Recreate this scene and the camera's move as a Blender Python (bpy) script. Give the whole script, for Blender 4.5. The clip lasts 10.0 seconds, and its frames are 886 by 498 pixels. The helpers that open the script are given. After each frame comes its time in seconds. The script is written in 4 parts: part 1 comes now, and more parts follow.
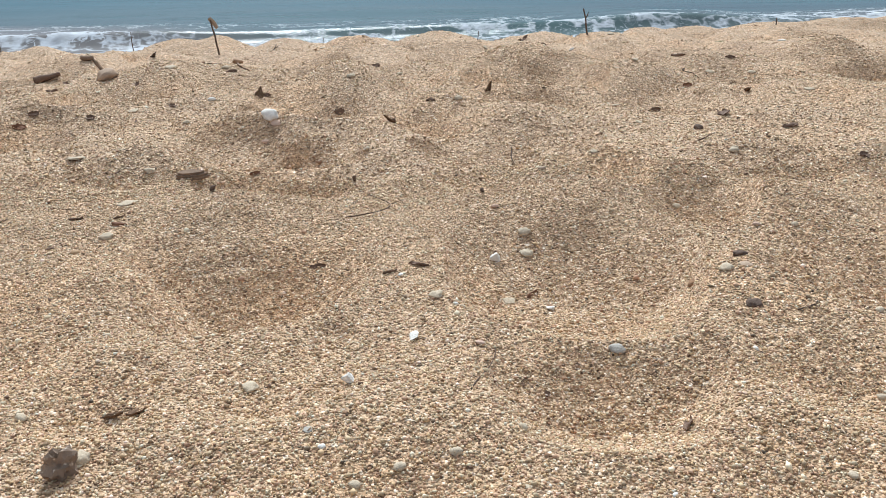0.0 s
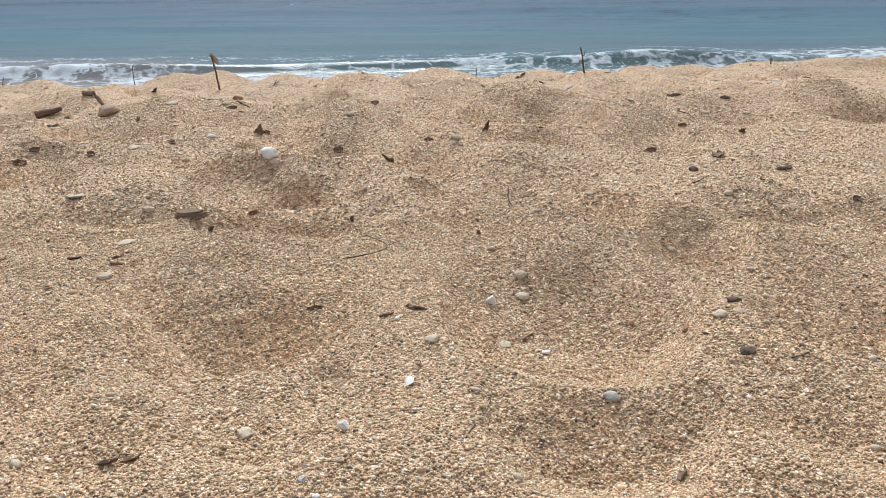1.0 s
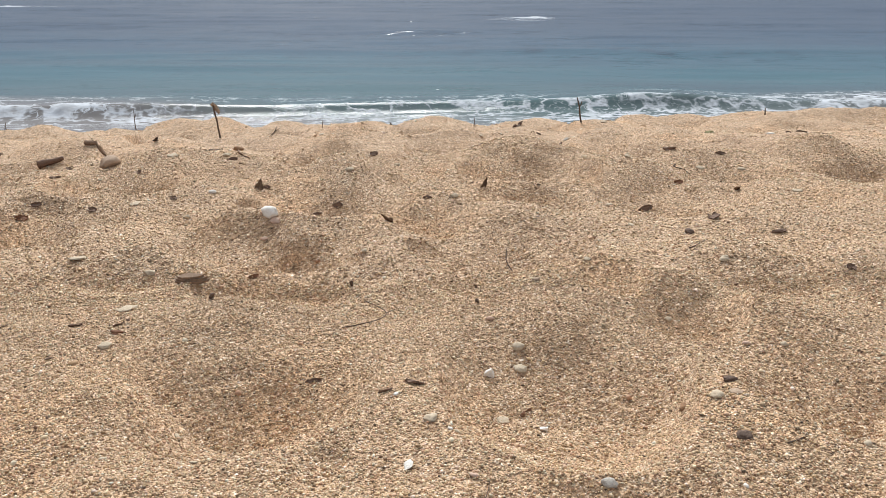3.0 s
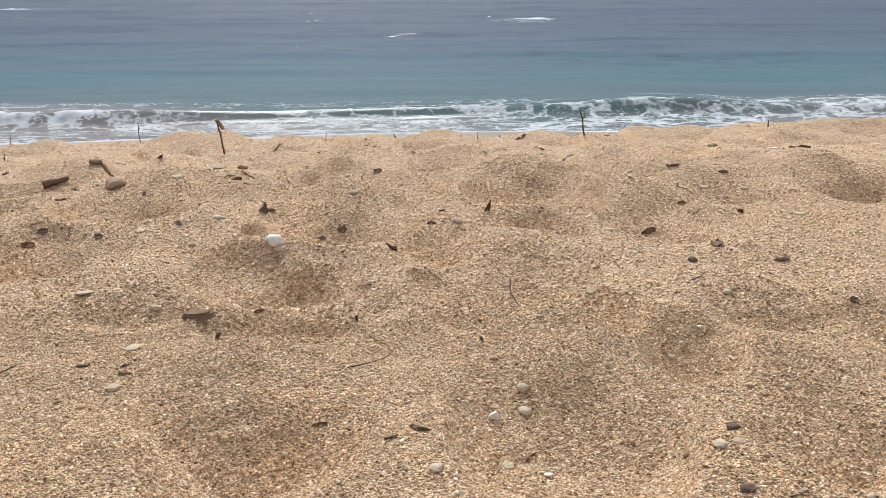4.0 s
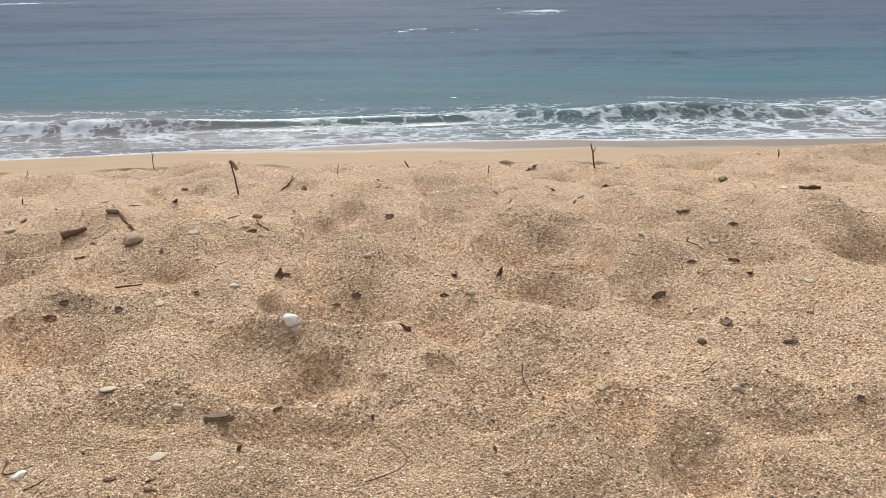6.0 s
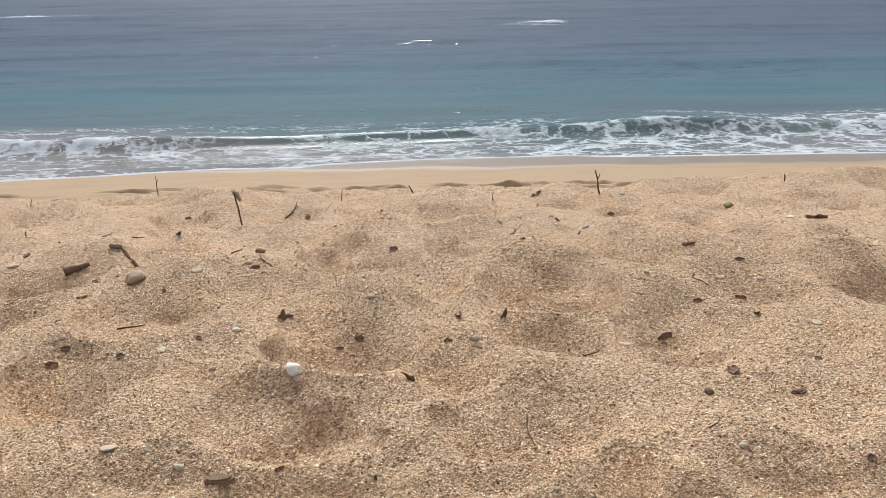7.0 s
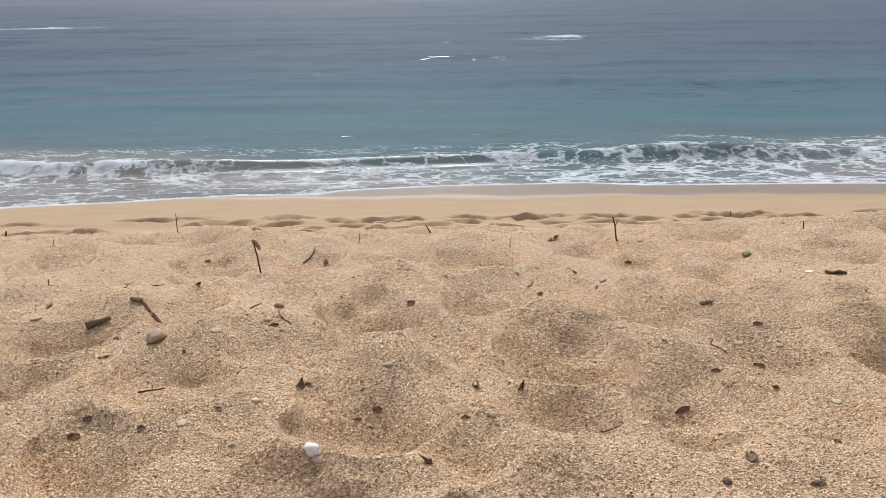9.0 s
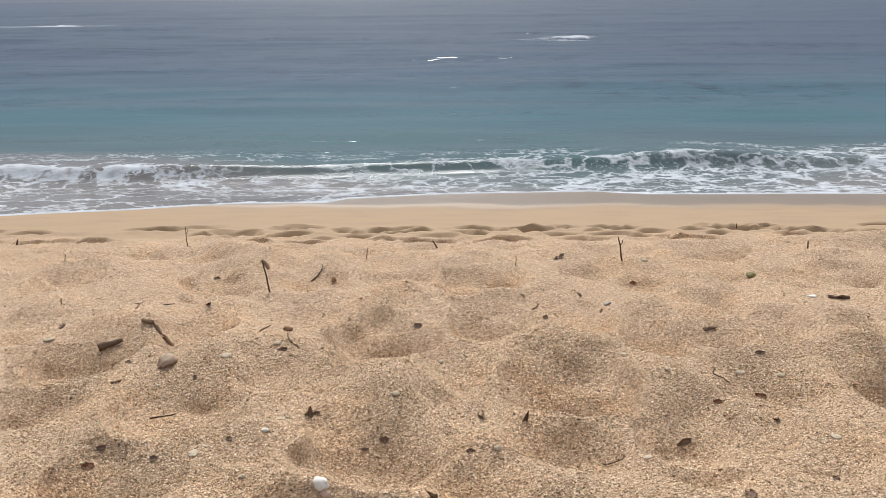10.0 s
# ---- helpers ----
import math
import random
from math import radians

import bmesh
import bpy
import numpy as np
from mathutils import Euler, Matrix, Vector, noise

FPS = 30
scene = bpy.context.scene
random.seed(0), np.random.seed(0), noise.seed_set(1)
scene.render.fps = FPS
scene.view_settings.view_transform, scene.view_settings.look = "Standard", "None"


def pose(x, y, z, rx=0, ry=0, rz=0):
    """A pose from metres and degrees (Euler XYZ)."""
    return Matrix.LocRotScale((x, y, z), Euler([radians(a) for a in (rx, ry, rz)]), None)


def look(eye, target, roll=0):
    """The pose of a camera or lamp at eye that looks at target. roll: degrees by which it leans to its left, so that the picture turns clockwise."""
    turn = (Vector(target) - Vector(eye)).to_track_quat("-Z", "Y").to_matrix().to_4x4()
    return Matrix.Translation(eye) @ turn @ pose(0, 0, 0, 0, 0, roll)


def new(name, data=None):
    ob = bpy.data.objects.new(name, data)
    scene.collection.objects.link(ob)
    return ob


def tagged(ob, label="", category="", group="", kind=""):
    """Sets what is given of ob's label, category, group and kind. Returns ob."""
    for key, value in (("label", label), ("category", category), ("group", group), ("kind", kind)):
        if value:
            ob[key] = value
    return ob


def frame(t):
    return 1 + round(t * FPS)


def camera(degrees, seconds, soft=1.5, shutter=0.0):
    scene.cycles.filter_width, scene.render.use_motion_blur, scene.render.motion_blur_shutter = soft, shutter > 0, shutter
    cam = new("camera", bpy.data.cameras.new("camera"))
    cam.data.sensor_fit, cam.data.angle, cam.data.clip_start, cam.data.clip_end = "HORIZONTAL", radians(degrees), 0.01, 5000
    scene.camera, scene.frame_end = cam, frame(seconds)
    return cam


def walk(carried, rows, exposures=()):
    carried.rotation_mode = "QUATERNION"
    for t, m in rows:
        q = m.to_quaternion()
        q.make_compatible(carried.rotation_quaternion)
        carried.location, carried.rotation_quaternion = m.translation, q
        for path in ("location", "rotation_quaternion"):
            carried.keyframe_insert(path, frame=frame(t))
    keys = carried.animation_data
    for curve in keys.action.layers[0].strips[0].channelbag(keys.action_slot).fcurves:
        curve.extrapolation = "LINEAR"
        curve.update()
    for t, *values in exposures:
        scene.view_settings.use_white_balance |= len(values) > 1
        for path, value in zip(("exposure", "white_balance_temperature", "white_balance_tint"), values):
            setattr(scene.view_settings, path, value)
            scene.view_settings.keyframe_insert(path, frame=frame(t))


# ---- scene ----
cam = camera(56.4, 10.0, 0.7)
PATH = [
    (0, (0.005, 0.002, 0.499), (-0.009, 1.855, -0.253), -0.9),
    (0.5, (0.005, 0.0, 0.512), (-0.005, 1.869, -0.202), -0.6),
    (1, (0.007, 0.0, 0.524), (0.0, 1.88, -0.157), -0.4),
    (1.5, (0.008, 0.002, 0.539), (0.003, 1.894, -0.111), -0.1),
    (2, (0.005, 0.003, 0.554), (0.004, 1.904, -0.069), 0.1),
    (2.5, (0.003, 0.004, 0.579), (0.005, 1.912, -0.021), 0.1),
    (4, (0.0, 0.022, 0.688), (-0.007, 1.93, 0.089), -0.2),
    (4.5, (-0.01, 0.036, 0.776), (-0.024, 1.94, 0.166), -0.3),
    (5, (-0.008, 0.046, 0.848), (-0.029, 1.947, 0.225), -0.4),
    (5.5, (-0.008, 0.048, 0.916), (-0.035, 1.947, 0.289), -0.5),
    (7, (-0.001, 0.127, 1.092), (-0.045, 2.034, 0.489), -1.0),
    (7.5, (0.004, 0.146, 1.149), (-0.049, 2.054, 0.554), -1.2),
    (8, (0.002, 0.153, 1.205), (-0.06, 2.064, 0.617), -1.2),
    (8.5, (-0.007, 0.163, 1.258), (-0.079, 2.074, 0.675), -1.1),
    (9, (-0.011, 0.179, 1.321), (-0.092, 2.092, 0.743), -0.8),
    (9.5, (-0.011, 0.171, 1.392), (-0.102, 2.085, 0.817), -0.6),
    (10, (-0.009, 0.163, 1.469), (-0.106, 2.074, 0.887), -0.6),
]
EXPOSURES = [(0, 0.28, 5650, 4), (1.2, 0.24, 5800, 6), (2.5, 0.24, 6050, 8), (5, 0.21, 6150, 8), (7.5, 0.12, 6100, 8), (10, 0.1, 6150, 9)]
walk(cam, [(t, look(eye, target, roll)) for t, eye, target, roll in PATH], EXPOSURES)

# ---- light: a bright overcast sky over the sea ----
SUN_HIGH, SUN_SIDE = 40, -8
world = bpy.data.worlds.new("overcast_sky")
scene.world = world
world.use_nodes = True
wt = world.node_tree
sky = wt.nodes.new("ShaderNodeTexSky")
sky.sky_type, sky.sun_disc = "NISHITA", False
sky.sun_elevation, sky.sun_rotation = radians(SUN_HIGH), radians(SUN_SIDE)
sky.air_density, sky.dust_density, sky.ozone_density = 1.0, 1.0, 1.5
veil = wt.nodes.new("ShaderNodeMix")
veil.data_type = "RGBA"
veil.inputs["Factor"].default_value = 0.85
# an overcast sky is about three times brighter overhead than at the horizon
aim = wt.nodes.new("ShaderNodeTexCoord")
split = wt.nodes.new("ShaderNodeSeparateXYZ")
clouds = wt.nodes.new("ShaderNodeValToRGB")
clouds.color_ramp.elements[0].position, clouds.color_ramp.elements[0].color = 0.0, (2.8, 3.4, 4.75, 1)
clouds.color_ramp.elements[1].position, clouds.color_ramp.elements[1].color = 0.9, (10.1, 10.0, 9.9, 1)
wt.links.new(aim.outputs["Generated"], split.inputs[0])
wt.links.new(split.outputs["Z"], clouds.inputs[0])
wt.links.new(clouds.outputs["Color"], veil.inputs["B"])
wt.links.new(sky.outputs["Color"], veil.inputs["A"])
wt.links.new(veil.outputs["Result"], wt.nodes["Background"].inputs["Color"])
wt.nodes["Background"].inputs["Strength"].default_value = 0.06
sun = new("sun", bpy.data.lights.new("sun", "SUN"))
sun.data.energy, sun.data.angle, sun.data.color = 4.3, radians(24), (1.0, 0.96, 0.91)
sun.matrix_world = look((0, 0, 0), (-math.sin(radians(SUN_SIDE)) * math.cos(radians(SUN_HIGH)),
                                    -math.cos(radians(SUN_SIDE)) * math.cos(radians(SUN_HIGH)), -math.sin(radians(SUN_HIGH))))


# ---- materials ----
class Nodes:
    """Short hand for building one node material."""

    def __init__(self, name, rough=0.8, spec=0.3):
        self.mat = bpy.data.materials.new(name)
        self.mat.use_nodes = True
        self.tree = self.mat.node_tree
        self.shader = self.tree.nodes["Principled BSDF"]
        self.set(self.shader, "Roughness", rough)
        self.set(self.shader, "Specular IOR Level", spec)

    def set(self, node, key, value):
        if hasattr(value, "is_output"):
            self.tree.links.new(value, node.inputs[key])
        else:
            node.inputs[key].default_value = value

    def add(self, kind, out, settings=None, **sockets):
        node = self.tree.nodes.new("ShaderNode" + kind)
        for key, value in (settings or {}).items():
            setattr(node, key, value)
        for key, value in sockets.items():
            self.set(node, key.replace("_", " "), value)
        return node.outputs[out]

    def coords(self, stretch=(1, 1, 1)):
        place = self.add("TexCoord", "Object")
        if stretch == (1, 1, 1):
            return place
        return self.times(place, stretch)

    def times(self, v, stretch):
        node = self.tree.nodes.new("ShaderNodeVectorMath")
        node.operation = "MULTIPLY"
        self.tree.links.new(v, node.inputs[0])
        node.inputs[1].default_value = stretch
        return node.outputs[0]

    def math(self, op, a, b=0.0, clamp=False):
        node = self.tree.nodes.new("ShaderNodeMath")
        node.operation, node.use_clamp = op, clamp
        self.set(node, 0, a)
        self.set(node, 1, b)
        return node.outputs[0]

    def noise(self, v, scale, detail=4.0, rough=0.55, out="Fac"):
        return self.add("TexNoise", out, Vector=v, Scale=scale, Detail=detail, Roughness=rough)

    def span(self, v, a, b, c=0.0, d=1.0):
        return self.add("MapRange", "Result", {"interpolation_type": "SMOOTHSTEP"}, Value=v, From_Min=a, From_Max=b, To_Min=c, To_Max=d)

    def ramp(self, v, stops, mode="LINEAR"):
        node = self.tree.nodes.new("ShaderNodeValToRGB")
        node.color_ramp.interpolation = mode
        while len(node.color_ramp.elements) < len(stops):
            node.color_ramp.elements.new(0.5)
        for e, (at, c) in zip(node.color_ramp.elements, stops):
            e.position, e.color = at, (*c, 1)
        self.tree.links.new(v, node.inputs[0])
        return node.outputs["Color"]

    def mix(self, fac, a, b, blend="MIX"):
        node = self.tree.nodes.new("ShaderNodeMix")
        node.data_type, node.blend_type = "RGBA", blend
        self.set(node, 0, fac)
        for key, value in ((6, a), (7, b)):
            self.set(node, key, (*value, 1) if isinstance(value, tuple) and len(value) == 3 else value)
        return node.outputs[2]

    def bump(self, height_socket, distance, strength=1.0, normal=None):
        node = self.tree.nodes.new("ShaderNodeBump")
        self.set(node, "Height", height_socket)
        self.set(node, "Distance", distance)
        self.set(node, "Strength", strength)
        if normal is not None:
            self.set(node, "Normal", normal)
        return node.outputs["Normal"]

    def done(self, colour=None, normal=None, rough=None):
        for key, value in (("Base Color", colour), ("Normal", normal), ("Roughness", rough)):
            if value is not None:
                self.set(self.shader, key, (*value, 1) if isinstance(value, tuple) else value)
        return self.mat


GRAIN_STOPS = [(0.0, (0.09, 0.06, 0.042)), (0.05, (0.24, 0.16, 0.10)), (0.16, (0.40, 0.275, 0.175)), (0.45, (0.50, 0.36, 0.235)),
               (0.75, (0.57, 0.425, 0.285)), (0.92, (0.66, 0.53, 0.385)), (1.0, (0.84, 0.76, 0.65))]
GRIT_STOPS = [(0.0, (0.26, 0.175, 0.11)), (0.2, (0.40, 0.27, 0.17)), (0.5, (0.52, 0.365, 0.235)), (0.8, (0.66, 0.52, 0.37)), (1.0, (0.84, 0.77, 0.66))]


def sand_material():
    n = Nodes("coarse_sand", 0.9, 0.2)
    v = n.coords()
    bend = n.noise(v, 75, 3, 0.6)

    def cells_of(scale):
        node = n.tree.nodes.new("ShaderNodeTexVoronoi")
        n.set(node, "Vector", v)
        n.set(node, "Scale", scale)
        return node

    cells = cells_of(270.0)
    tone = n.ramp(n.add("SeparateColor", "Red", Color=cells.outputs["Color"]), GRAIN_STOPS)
    # coarser grains and fragments of shell lie among the fine ones
    big = cells_of(120.0)
    big_pick = n.add("SeparateColor", "Green", Color=big.outputs["Color"])
    big_tone = n.ramp(n.add("SeparateColor", "Blue", Color=big.outputs["Color"]), [(0.0, (0.10, 0.068, 0.045)), (0.35, (0.26, 0.175, 0.115)), (0.55, (0.66, 0.52, 0.38)), (1, (0.86, 0.78, 0.66))])
    is_big = n.math("MULTIPLY", n.span(big_pick, 0.9, 0.92), n.span(big.outputs["Distance"], 0.46, 0.38))
    tone = n.mix(is_big, tone, big_tone)
    # clots of darker and paler grains
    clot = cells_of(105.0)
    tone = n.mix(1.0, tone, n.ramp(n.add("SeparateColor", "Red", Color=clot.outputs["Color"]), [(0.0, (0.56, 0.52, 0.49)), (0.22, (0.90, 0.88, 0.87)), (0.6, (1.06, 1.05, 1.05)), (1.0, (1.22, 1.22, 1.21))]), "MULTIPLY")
    tone = n.mix(1.0, tone, n.ramp(n.noise(v, 70, 3, 0.75), [(0.32, (0.70, 0.67, 0.65)), (0.5, (1.02, 1.02, 1.02)), (0.68, (1.24, 1.24, 1.24))]), "MULTIPLY")
    tone = n.mix(1.0, tone, (1.06, 1.04, 1.02), "MULTIPLY")
    # drifts of greyer, redder and paler grains
    drift = n.ramp(n.noise(v, 2.6, 5, 0.6), [(0.3, (0.92, 0.87, 0.84)), (0.5, (1.03, 1.0, 0.97)), (0.7, (1.12, 1.0, 0.88))])
    tone = n.mix(1.0, tone, drift, "MULTIPLY")
    # smooth fine sand that the sea has washed, wet near the water
    y = n.add("SeparateXYZ", "Y", Vector=v)
    y = n.math("ADD", y, n.math("MULTIPLY", n.math("SUBTRACT", n.noise(v, 0.9, 3), 0.5), 0.9))
    washed = n.span(y, 8.5, 8.9)
    damp = n.span(y, 10.2, 11.3)
    fine = n.mix(n.noise(v, 60, 4), (0.36, 0.25, 0.15), (0.43, 0.305, 0.19))
    fine = n.mix(n.span(n.noise(n.times(v, (1, 3, 1)), 1.6, 4), 0.45, 0.7), fine, (0.36, 0.25, 0.16))
    fine = n.mix(damp, fine, (0.25, 0.185, 0.13))
    tone = n.mix(washed, tone, fine)
    # each grain a little dome
    dome = n.math("SUBTRACT", 1.0, n.math("POWER", cells.outputs["Distance"], 2.0))
    dome = n.math("ADD", dome, n.math("MULTIPLY", is_big, 1.0))
    dry = n.span(washed, 0.0, 1.0, 1.0, 0.06)
    pile = n.math("SUBTRACT", 1.0, n.math("POWER", clot.outputs["Distance"], 2.0))
    normal = n.bump(n.math("MULTIPLY", bend, dry), 0.006, 0.6)
    normal = n.bump(n.math("MULTIPLY", pile, dry), 0.004, 0.6, normal)
    normal = n.bump(n.math("MULTIPLY", dome, dry), 0.0035, 0.8, normal)
    # dry rough grains brighten when seen along the surface
    n.set(n.shader, "Sheen Weight", n.span(washed, 0, 1, 0.28, 0.08))
    n.set(n.shader, "Sheen Roughness", 0.35)
    n.set(n.shader, "Sheen Tint", (1.0, 0.8, 0.6, 1))
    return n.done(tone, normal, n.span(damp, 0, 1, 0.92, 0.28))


def grain_material(name, stops):
    n = Nodes(name, 0.8, 0.3)
    pick = n.add("NewGeometry", "Random Per Island")
    tone = n.mix(1.0, n.ramp(pick, stops), (1.14, 1.14, 1.14), "MULTIPLY")
    hue = n.math("FRACT", n.math("MULTIPLY", pick, 37.0))
    tone = n.mix(1.0, tone, n.ramp(hue, [(0.0, (0.93, 1.0, 0.98)), (0.25, (1.0, 1.0, 0.9)), (0.5, (1.1, 0.97, 0.95)), (0.75, (1.06, 1.0, 0.84)), (1.0, (0.96, 0.98, 1.08))], "CONSTANT"), "MULTIPLY")
    speck = n.noise(n.coords(), 900, 2)
    return n.done(n.mix(n.span(speck, 0.35, 0.7, 0.0, 0.25), tone, (0.3, 0.22, 0.15)))


def stone_material(name, a, b, vein, scale=120, rough=0.9):
    n = Nodes(name, rough, 0.12)
    v = n.coords()
    shift = n.add("ObjectInfo", "Random")
    tone = n.mix(n.span(n.noise(v, scale, 5, 0.6), 0.3, 0.7), a, b)
    tone = n.mix(n.span(n.noise(v, scale * 3.1, 3), 0.6, 0.72), tone, vein)
    tone = n.mix(n.math("MULTIPLY", shift, 0.15), tone, vein)
    return n.done(tone, n.bump(n.noise(v, scale * 4, 5, 0.7), 0.0012, 0.8))


def wood_material(name, a, b):
    n = Nodes(name, 0.85, 0.25)
    v = n.coords()
    fibre = n.noise(n.times(v, (60, 420, 420)), 1.0, 4, 0.6)
    tone = n.mix(n.span(fibre, 0.3, 0.7), a, b)
    tone = n.mix(n.span(n.noise(v, 45, 4), 0.55, 0.75), tone, tuple(0.5 * c for c in a))
    return n.done(tone, n.bump(fibre, 0.0015, 1.0))


def water_material():
    n = Nodes("sea_water", 0.12, 0.25)
    n.set(n.shader, "IOR", 1.33)
    v = n.coords()
    y = n.add("SeparateXYZ", "Y", Vector=v)
    x = n.add("SeparateXYZ", "X", Vector=v)
    y = n.math("ADD", y, n.math("MULTIPLY", n.math("SUBTRACT", n.noise(n.times(v, (0.05, 0.12, 0)), 1.0, 3), 0.5), 14.0))
    deep = n.ramp(n.math("DIVIDE", y, 80.0, True), [(0.0, (0.25, 0.22, 0.20)), (0.165, (0.21, 0.20, 0.195)), (0.195, (0.085, 0.14, 0.145)), (0.26, (0.04, 0.125, 0.14)),
                                                  (0.40, (0.024, 0.068, 0.105)), (0.62, (0.022, 0.044, 0.074)), (1.0, (0.020, 0.038, 0.068))])
    patch = n.span(n.noise(n.times(v, (0.06, 0.16, 0)), 1.0, 4), 0.45, 0.65)
    deep = n.mix(n.math("MULTIPLY", patch, 0.35), deep, (0.025, 0.035, 0.055))
    # the dark faces of wavelets offshore, their shading painted into the water's colour
    wavelet_shade = n.math("MULTIPLY", n.span(n.noise(n.times(v, (0.8, 0.5, 0)), 1.0, 3, 0.6), 0.53, 0.64), n.span(n.noise(n.times(v, (0.05, 0.1, 0)), 1.0, 3, 0.6), 0.38, 0.6, 0.15, 0.75))
    deep = n.mix(n.math("MULTIPLY", wavelet_shade, n.span(y, 18.0, 32.0)), deep, (0.008, 0.018, 0.03))
    # foam: lace where the wash thins it, solid where the wave breaks
    amount = n.add("Attribute", "Fac", {"attribute_name": "foam"})
    warp = n.noise(n.times(v, (1, 1, 0)), 1.7, 3, 0.6, "Color")
    lace_v = n.tree.nodes.new("ShaderNodeVectorMath")
    lace_v.operation = "MULTIPLY_ADD"
    n.set(lace_v, 0, warp)
    lace_v.inputs[1].default_value = (1.5, 1.3, 0)
    n.set(lace_v, 2, n.times(v, (0.75, 1.0, 0)))
    edge = n.add("TexVoronoi", "Distance", {"feature": "DISTANCE_TO_EDGE"}, Vector=lace_v.outputs[0], Scale=1.7)
    edge2 = n.add("TexVoronoi", "Distance", {"feature": "DISTANCE_TO_EDGE"}, Vector=lace_v.outputs[0], Scale=4.6)
    web = n.math("MINIMUM", n.math("MULTIPLY", edge, 1.3), n.math("ADD", n.math("MULTIPLY", edge2, 1.6), 0.10))
    web = n.math("ADD", web, n.math("MULTIPLY", n.math("SUBTRACT", n.noise(n.times(v, (7, 11, 0)), 1.0, 5, 0.65), 0.5), 0.42))
    foam = n.span(n.math("SUBTRACT", n.math("MULTIPLY", n.math("POWER", amount, 2.2), 0.5), web), -0.10, 0.13)
    foam = n.math("MULTIPLY", foam, n.span(amount, 0.1, 0.34))
    foam = n.math("MULTIPLY", foam, n.span(n.noise(n.times(v, (2.2, 3.4, 0)), 1.0, 4, 0.6), 0.3, 0.62, 0.55, 1.0))
    froth = n.mix(n.noise(v, 14, 4), (0.52, 0.55, 0.59), (0.68, 0.70, 0.73))
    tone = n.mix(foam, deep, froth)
    # ripples, longer and stronger off the shore
    far = n.span(y, 14.0, 60.0)
    rip = n.noise(n.times(v, (0.8, 2.4, 0)), 1.0, 3, 0.5)
    gusts = n.span(n.noise(n.times(v, (0.045, 0.11, 0)), 1.0, 3, 0.6), 0.42, 0.62)
    chop = n.math("MULTIPLY", n.span(n.noise(n.times(v, (0.6, 1.0, 0)), 1.0, 3, 0.6), 0.5, 0.72), n.span(gusts, 0, 1, 0.35, 1.6))
    wide = n.span(n.noise(n.times(v, (0.07, 0.26, 0)), 1.0, 2, 0.5), 0.52, 0.74)
    normal = n.bump(rip, n.span(far, 0, 1, 0.006, 0.012), 0.6)
    normal = n.bump(chop, n.span(far, 0, 1, 0.02, 0.024), 0.8, normal)
    normal = n.bump(wide, n.span(far, 0, 1, 0.03, 0.055), 0.8, normal)
    normal = n.bump(n.math("MULTIPLY", foam, n.noise(v, 22, 5, 0.7)), 0.015, 0.7, normal)
    n.set(n.shader, "Specular IOR Level", n.math("MINIMUM", n.span(amount, 0.05, 0.35, 0.25, 0.03), n.span(y, 13.0, 21.0, 0.02, 0.25)))
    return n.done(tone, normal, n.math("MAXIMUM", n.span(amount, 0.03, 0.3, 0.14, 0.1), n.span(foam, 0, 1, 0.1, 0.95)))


SAND, WATER = sand_material(), water_material()
GRAINS, GRIT = grain_material("loose_grains", GRAIN_STOPS), grain_material("loose_grit", GRIT_STOPS)
STONES = {
    "white": stone_material("white_stone", (0.86, 0.82, 0.75), (0.76, 0.71, 0.64), (0.58, 0.50, 0.42)),
    "cream": stone_material("cream_stone", (0.60, 0.50, 0.37), (0.52, 0.42, 0.30), (0.40, 0.31, 0.22)),
    "grey": stone_material("grey_stone", (0.40, 0.36, 0.31), (0.52, 0.48, 0.42), (0.25, 0.22, 0.19)),
    "dark": stone_material("dark_stone", (0.10, 0.07, 0.055), (0.16, 0.11, 0.085), (0.24, 0.18, 0.13)),
    "brown": stone_material("brown_stone", (0.34, 0.20, 0.11), (0.25, 0.15, 0.09), (0.45, 0.30, 0.19)),
    "tan": stone_material("tan_stone", (0.50, 0.38, 0.28), (0.42, 0.30, 0.21), (0.3, 0.22, 0.16)),
    "pink": stone_material("pink_stone", (0.62, 0.42, 0.32), (0.55, 0.38, 0.28), (0.66, 0.55, 0.45)),
    "green": stone_material("mossy_stone", (0.20, 0.185, 0.085), (0.26, 0.235, 0.12), (0.3, 0.27, 0.17)),
    "granite": stone_material("streaked_rock", (0.27, 0.19, 0.135), (0.16, 0.11, 0.08), (0.66, 0.56, 0.45), 42),
    "rock": stone_material("layered_rock", (0.25, 0.165, 0.11), (0.15, 0.10, 0.07), (0.48, 0.36, 0.26), 70),
}
WOODS = {
    "bark": wood_material("dark_bark", (0.14, 0.085, 0.06), (0.22, 0.145, 0.10)),
    "rust": wood_material("red_brown_bark", (0.25, 0.12, 0.065), (0.17, 0.085, 0.05)),
    "wood": wood_material("driftwood", (0.33, 0.22, 0.145), (0.22, 0.145, 0.095)),
    "dark": wood_material("dark_twig", (0.085, 0.06, 0.045), (0.15, 0.105, 0.075)),
    "pale": wood_material("pale_leaf", (0.42, 0.32, 0.23), (0.34, 0.25, 0.18)),
    "brown": wood_material("brown_leaf", (0.19, 0.11, 0.06), (0.12, 0.07, 0.042)),
    "tan": wood_material("tan_leaf", (0.28, 0.185, 0.11), (0.18, 0.115, 0.07)),
}

# ---- the shape of the beach ----
LATTICE = np.random.RandomState(7).rand(256, 256) * 2 - 1


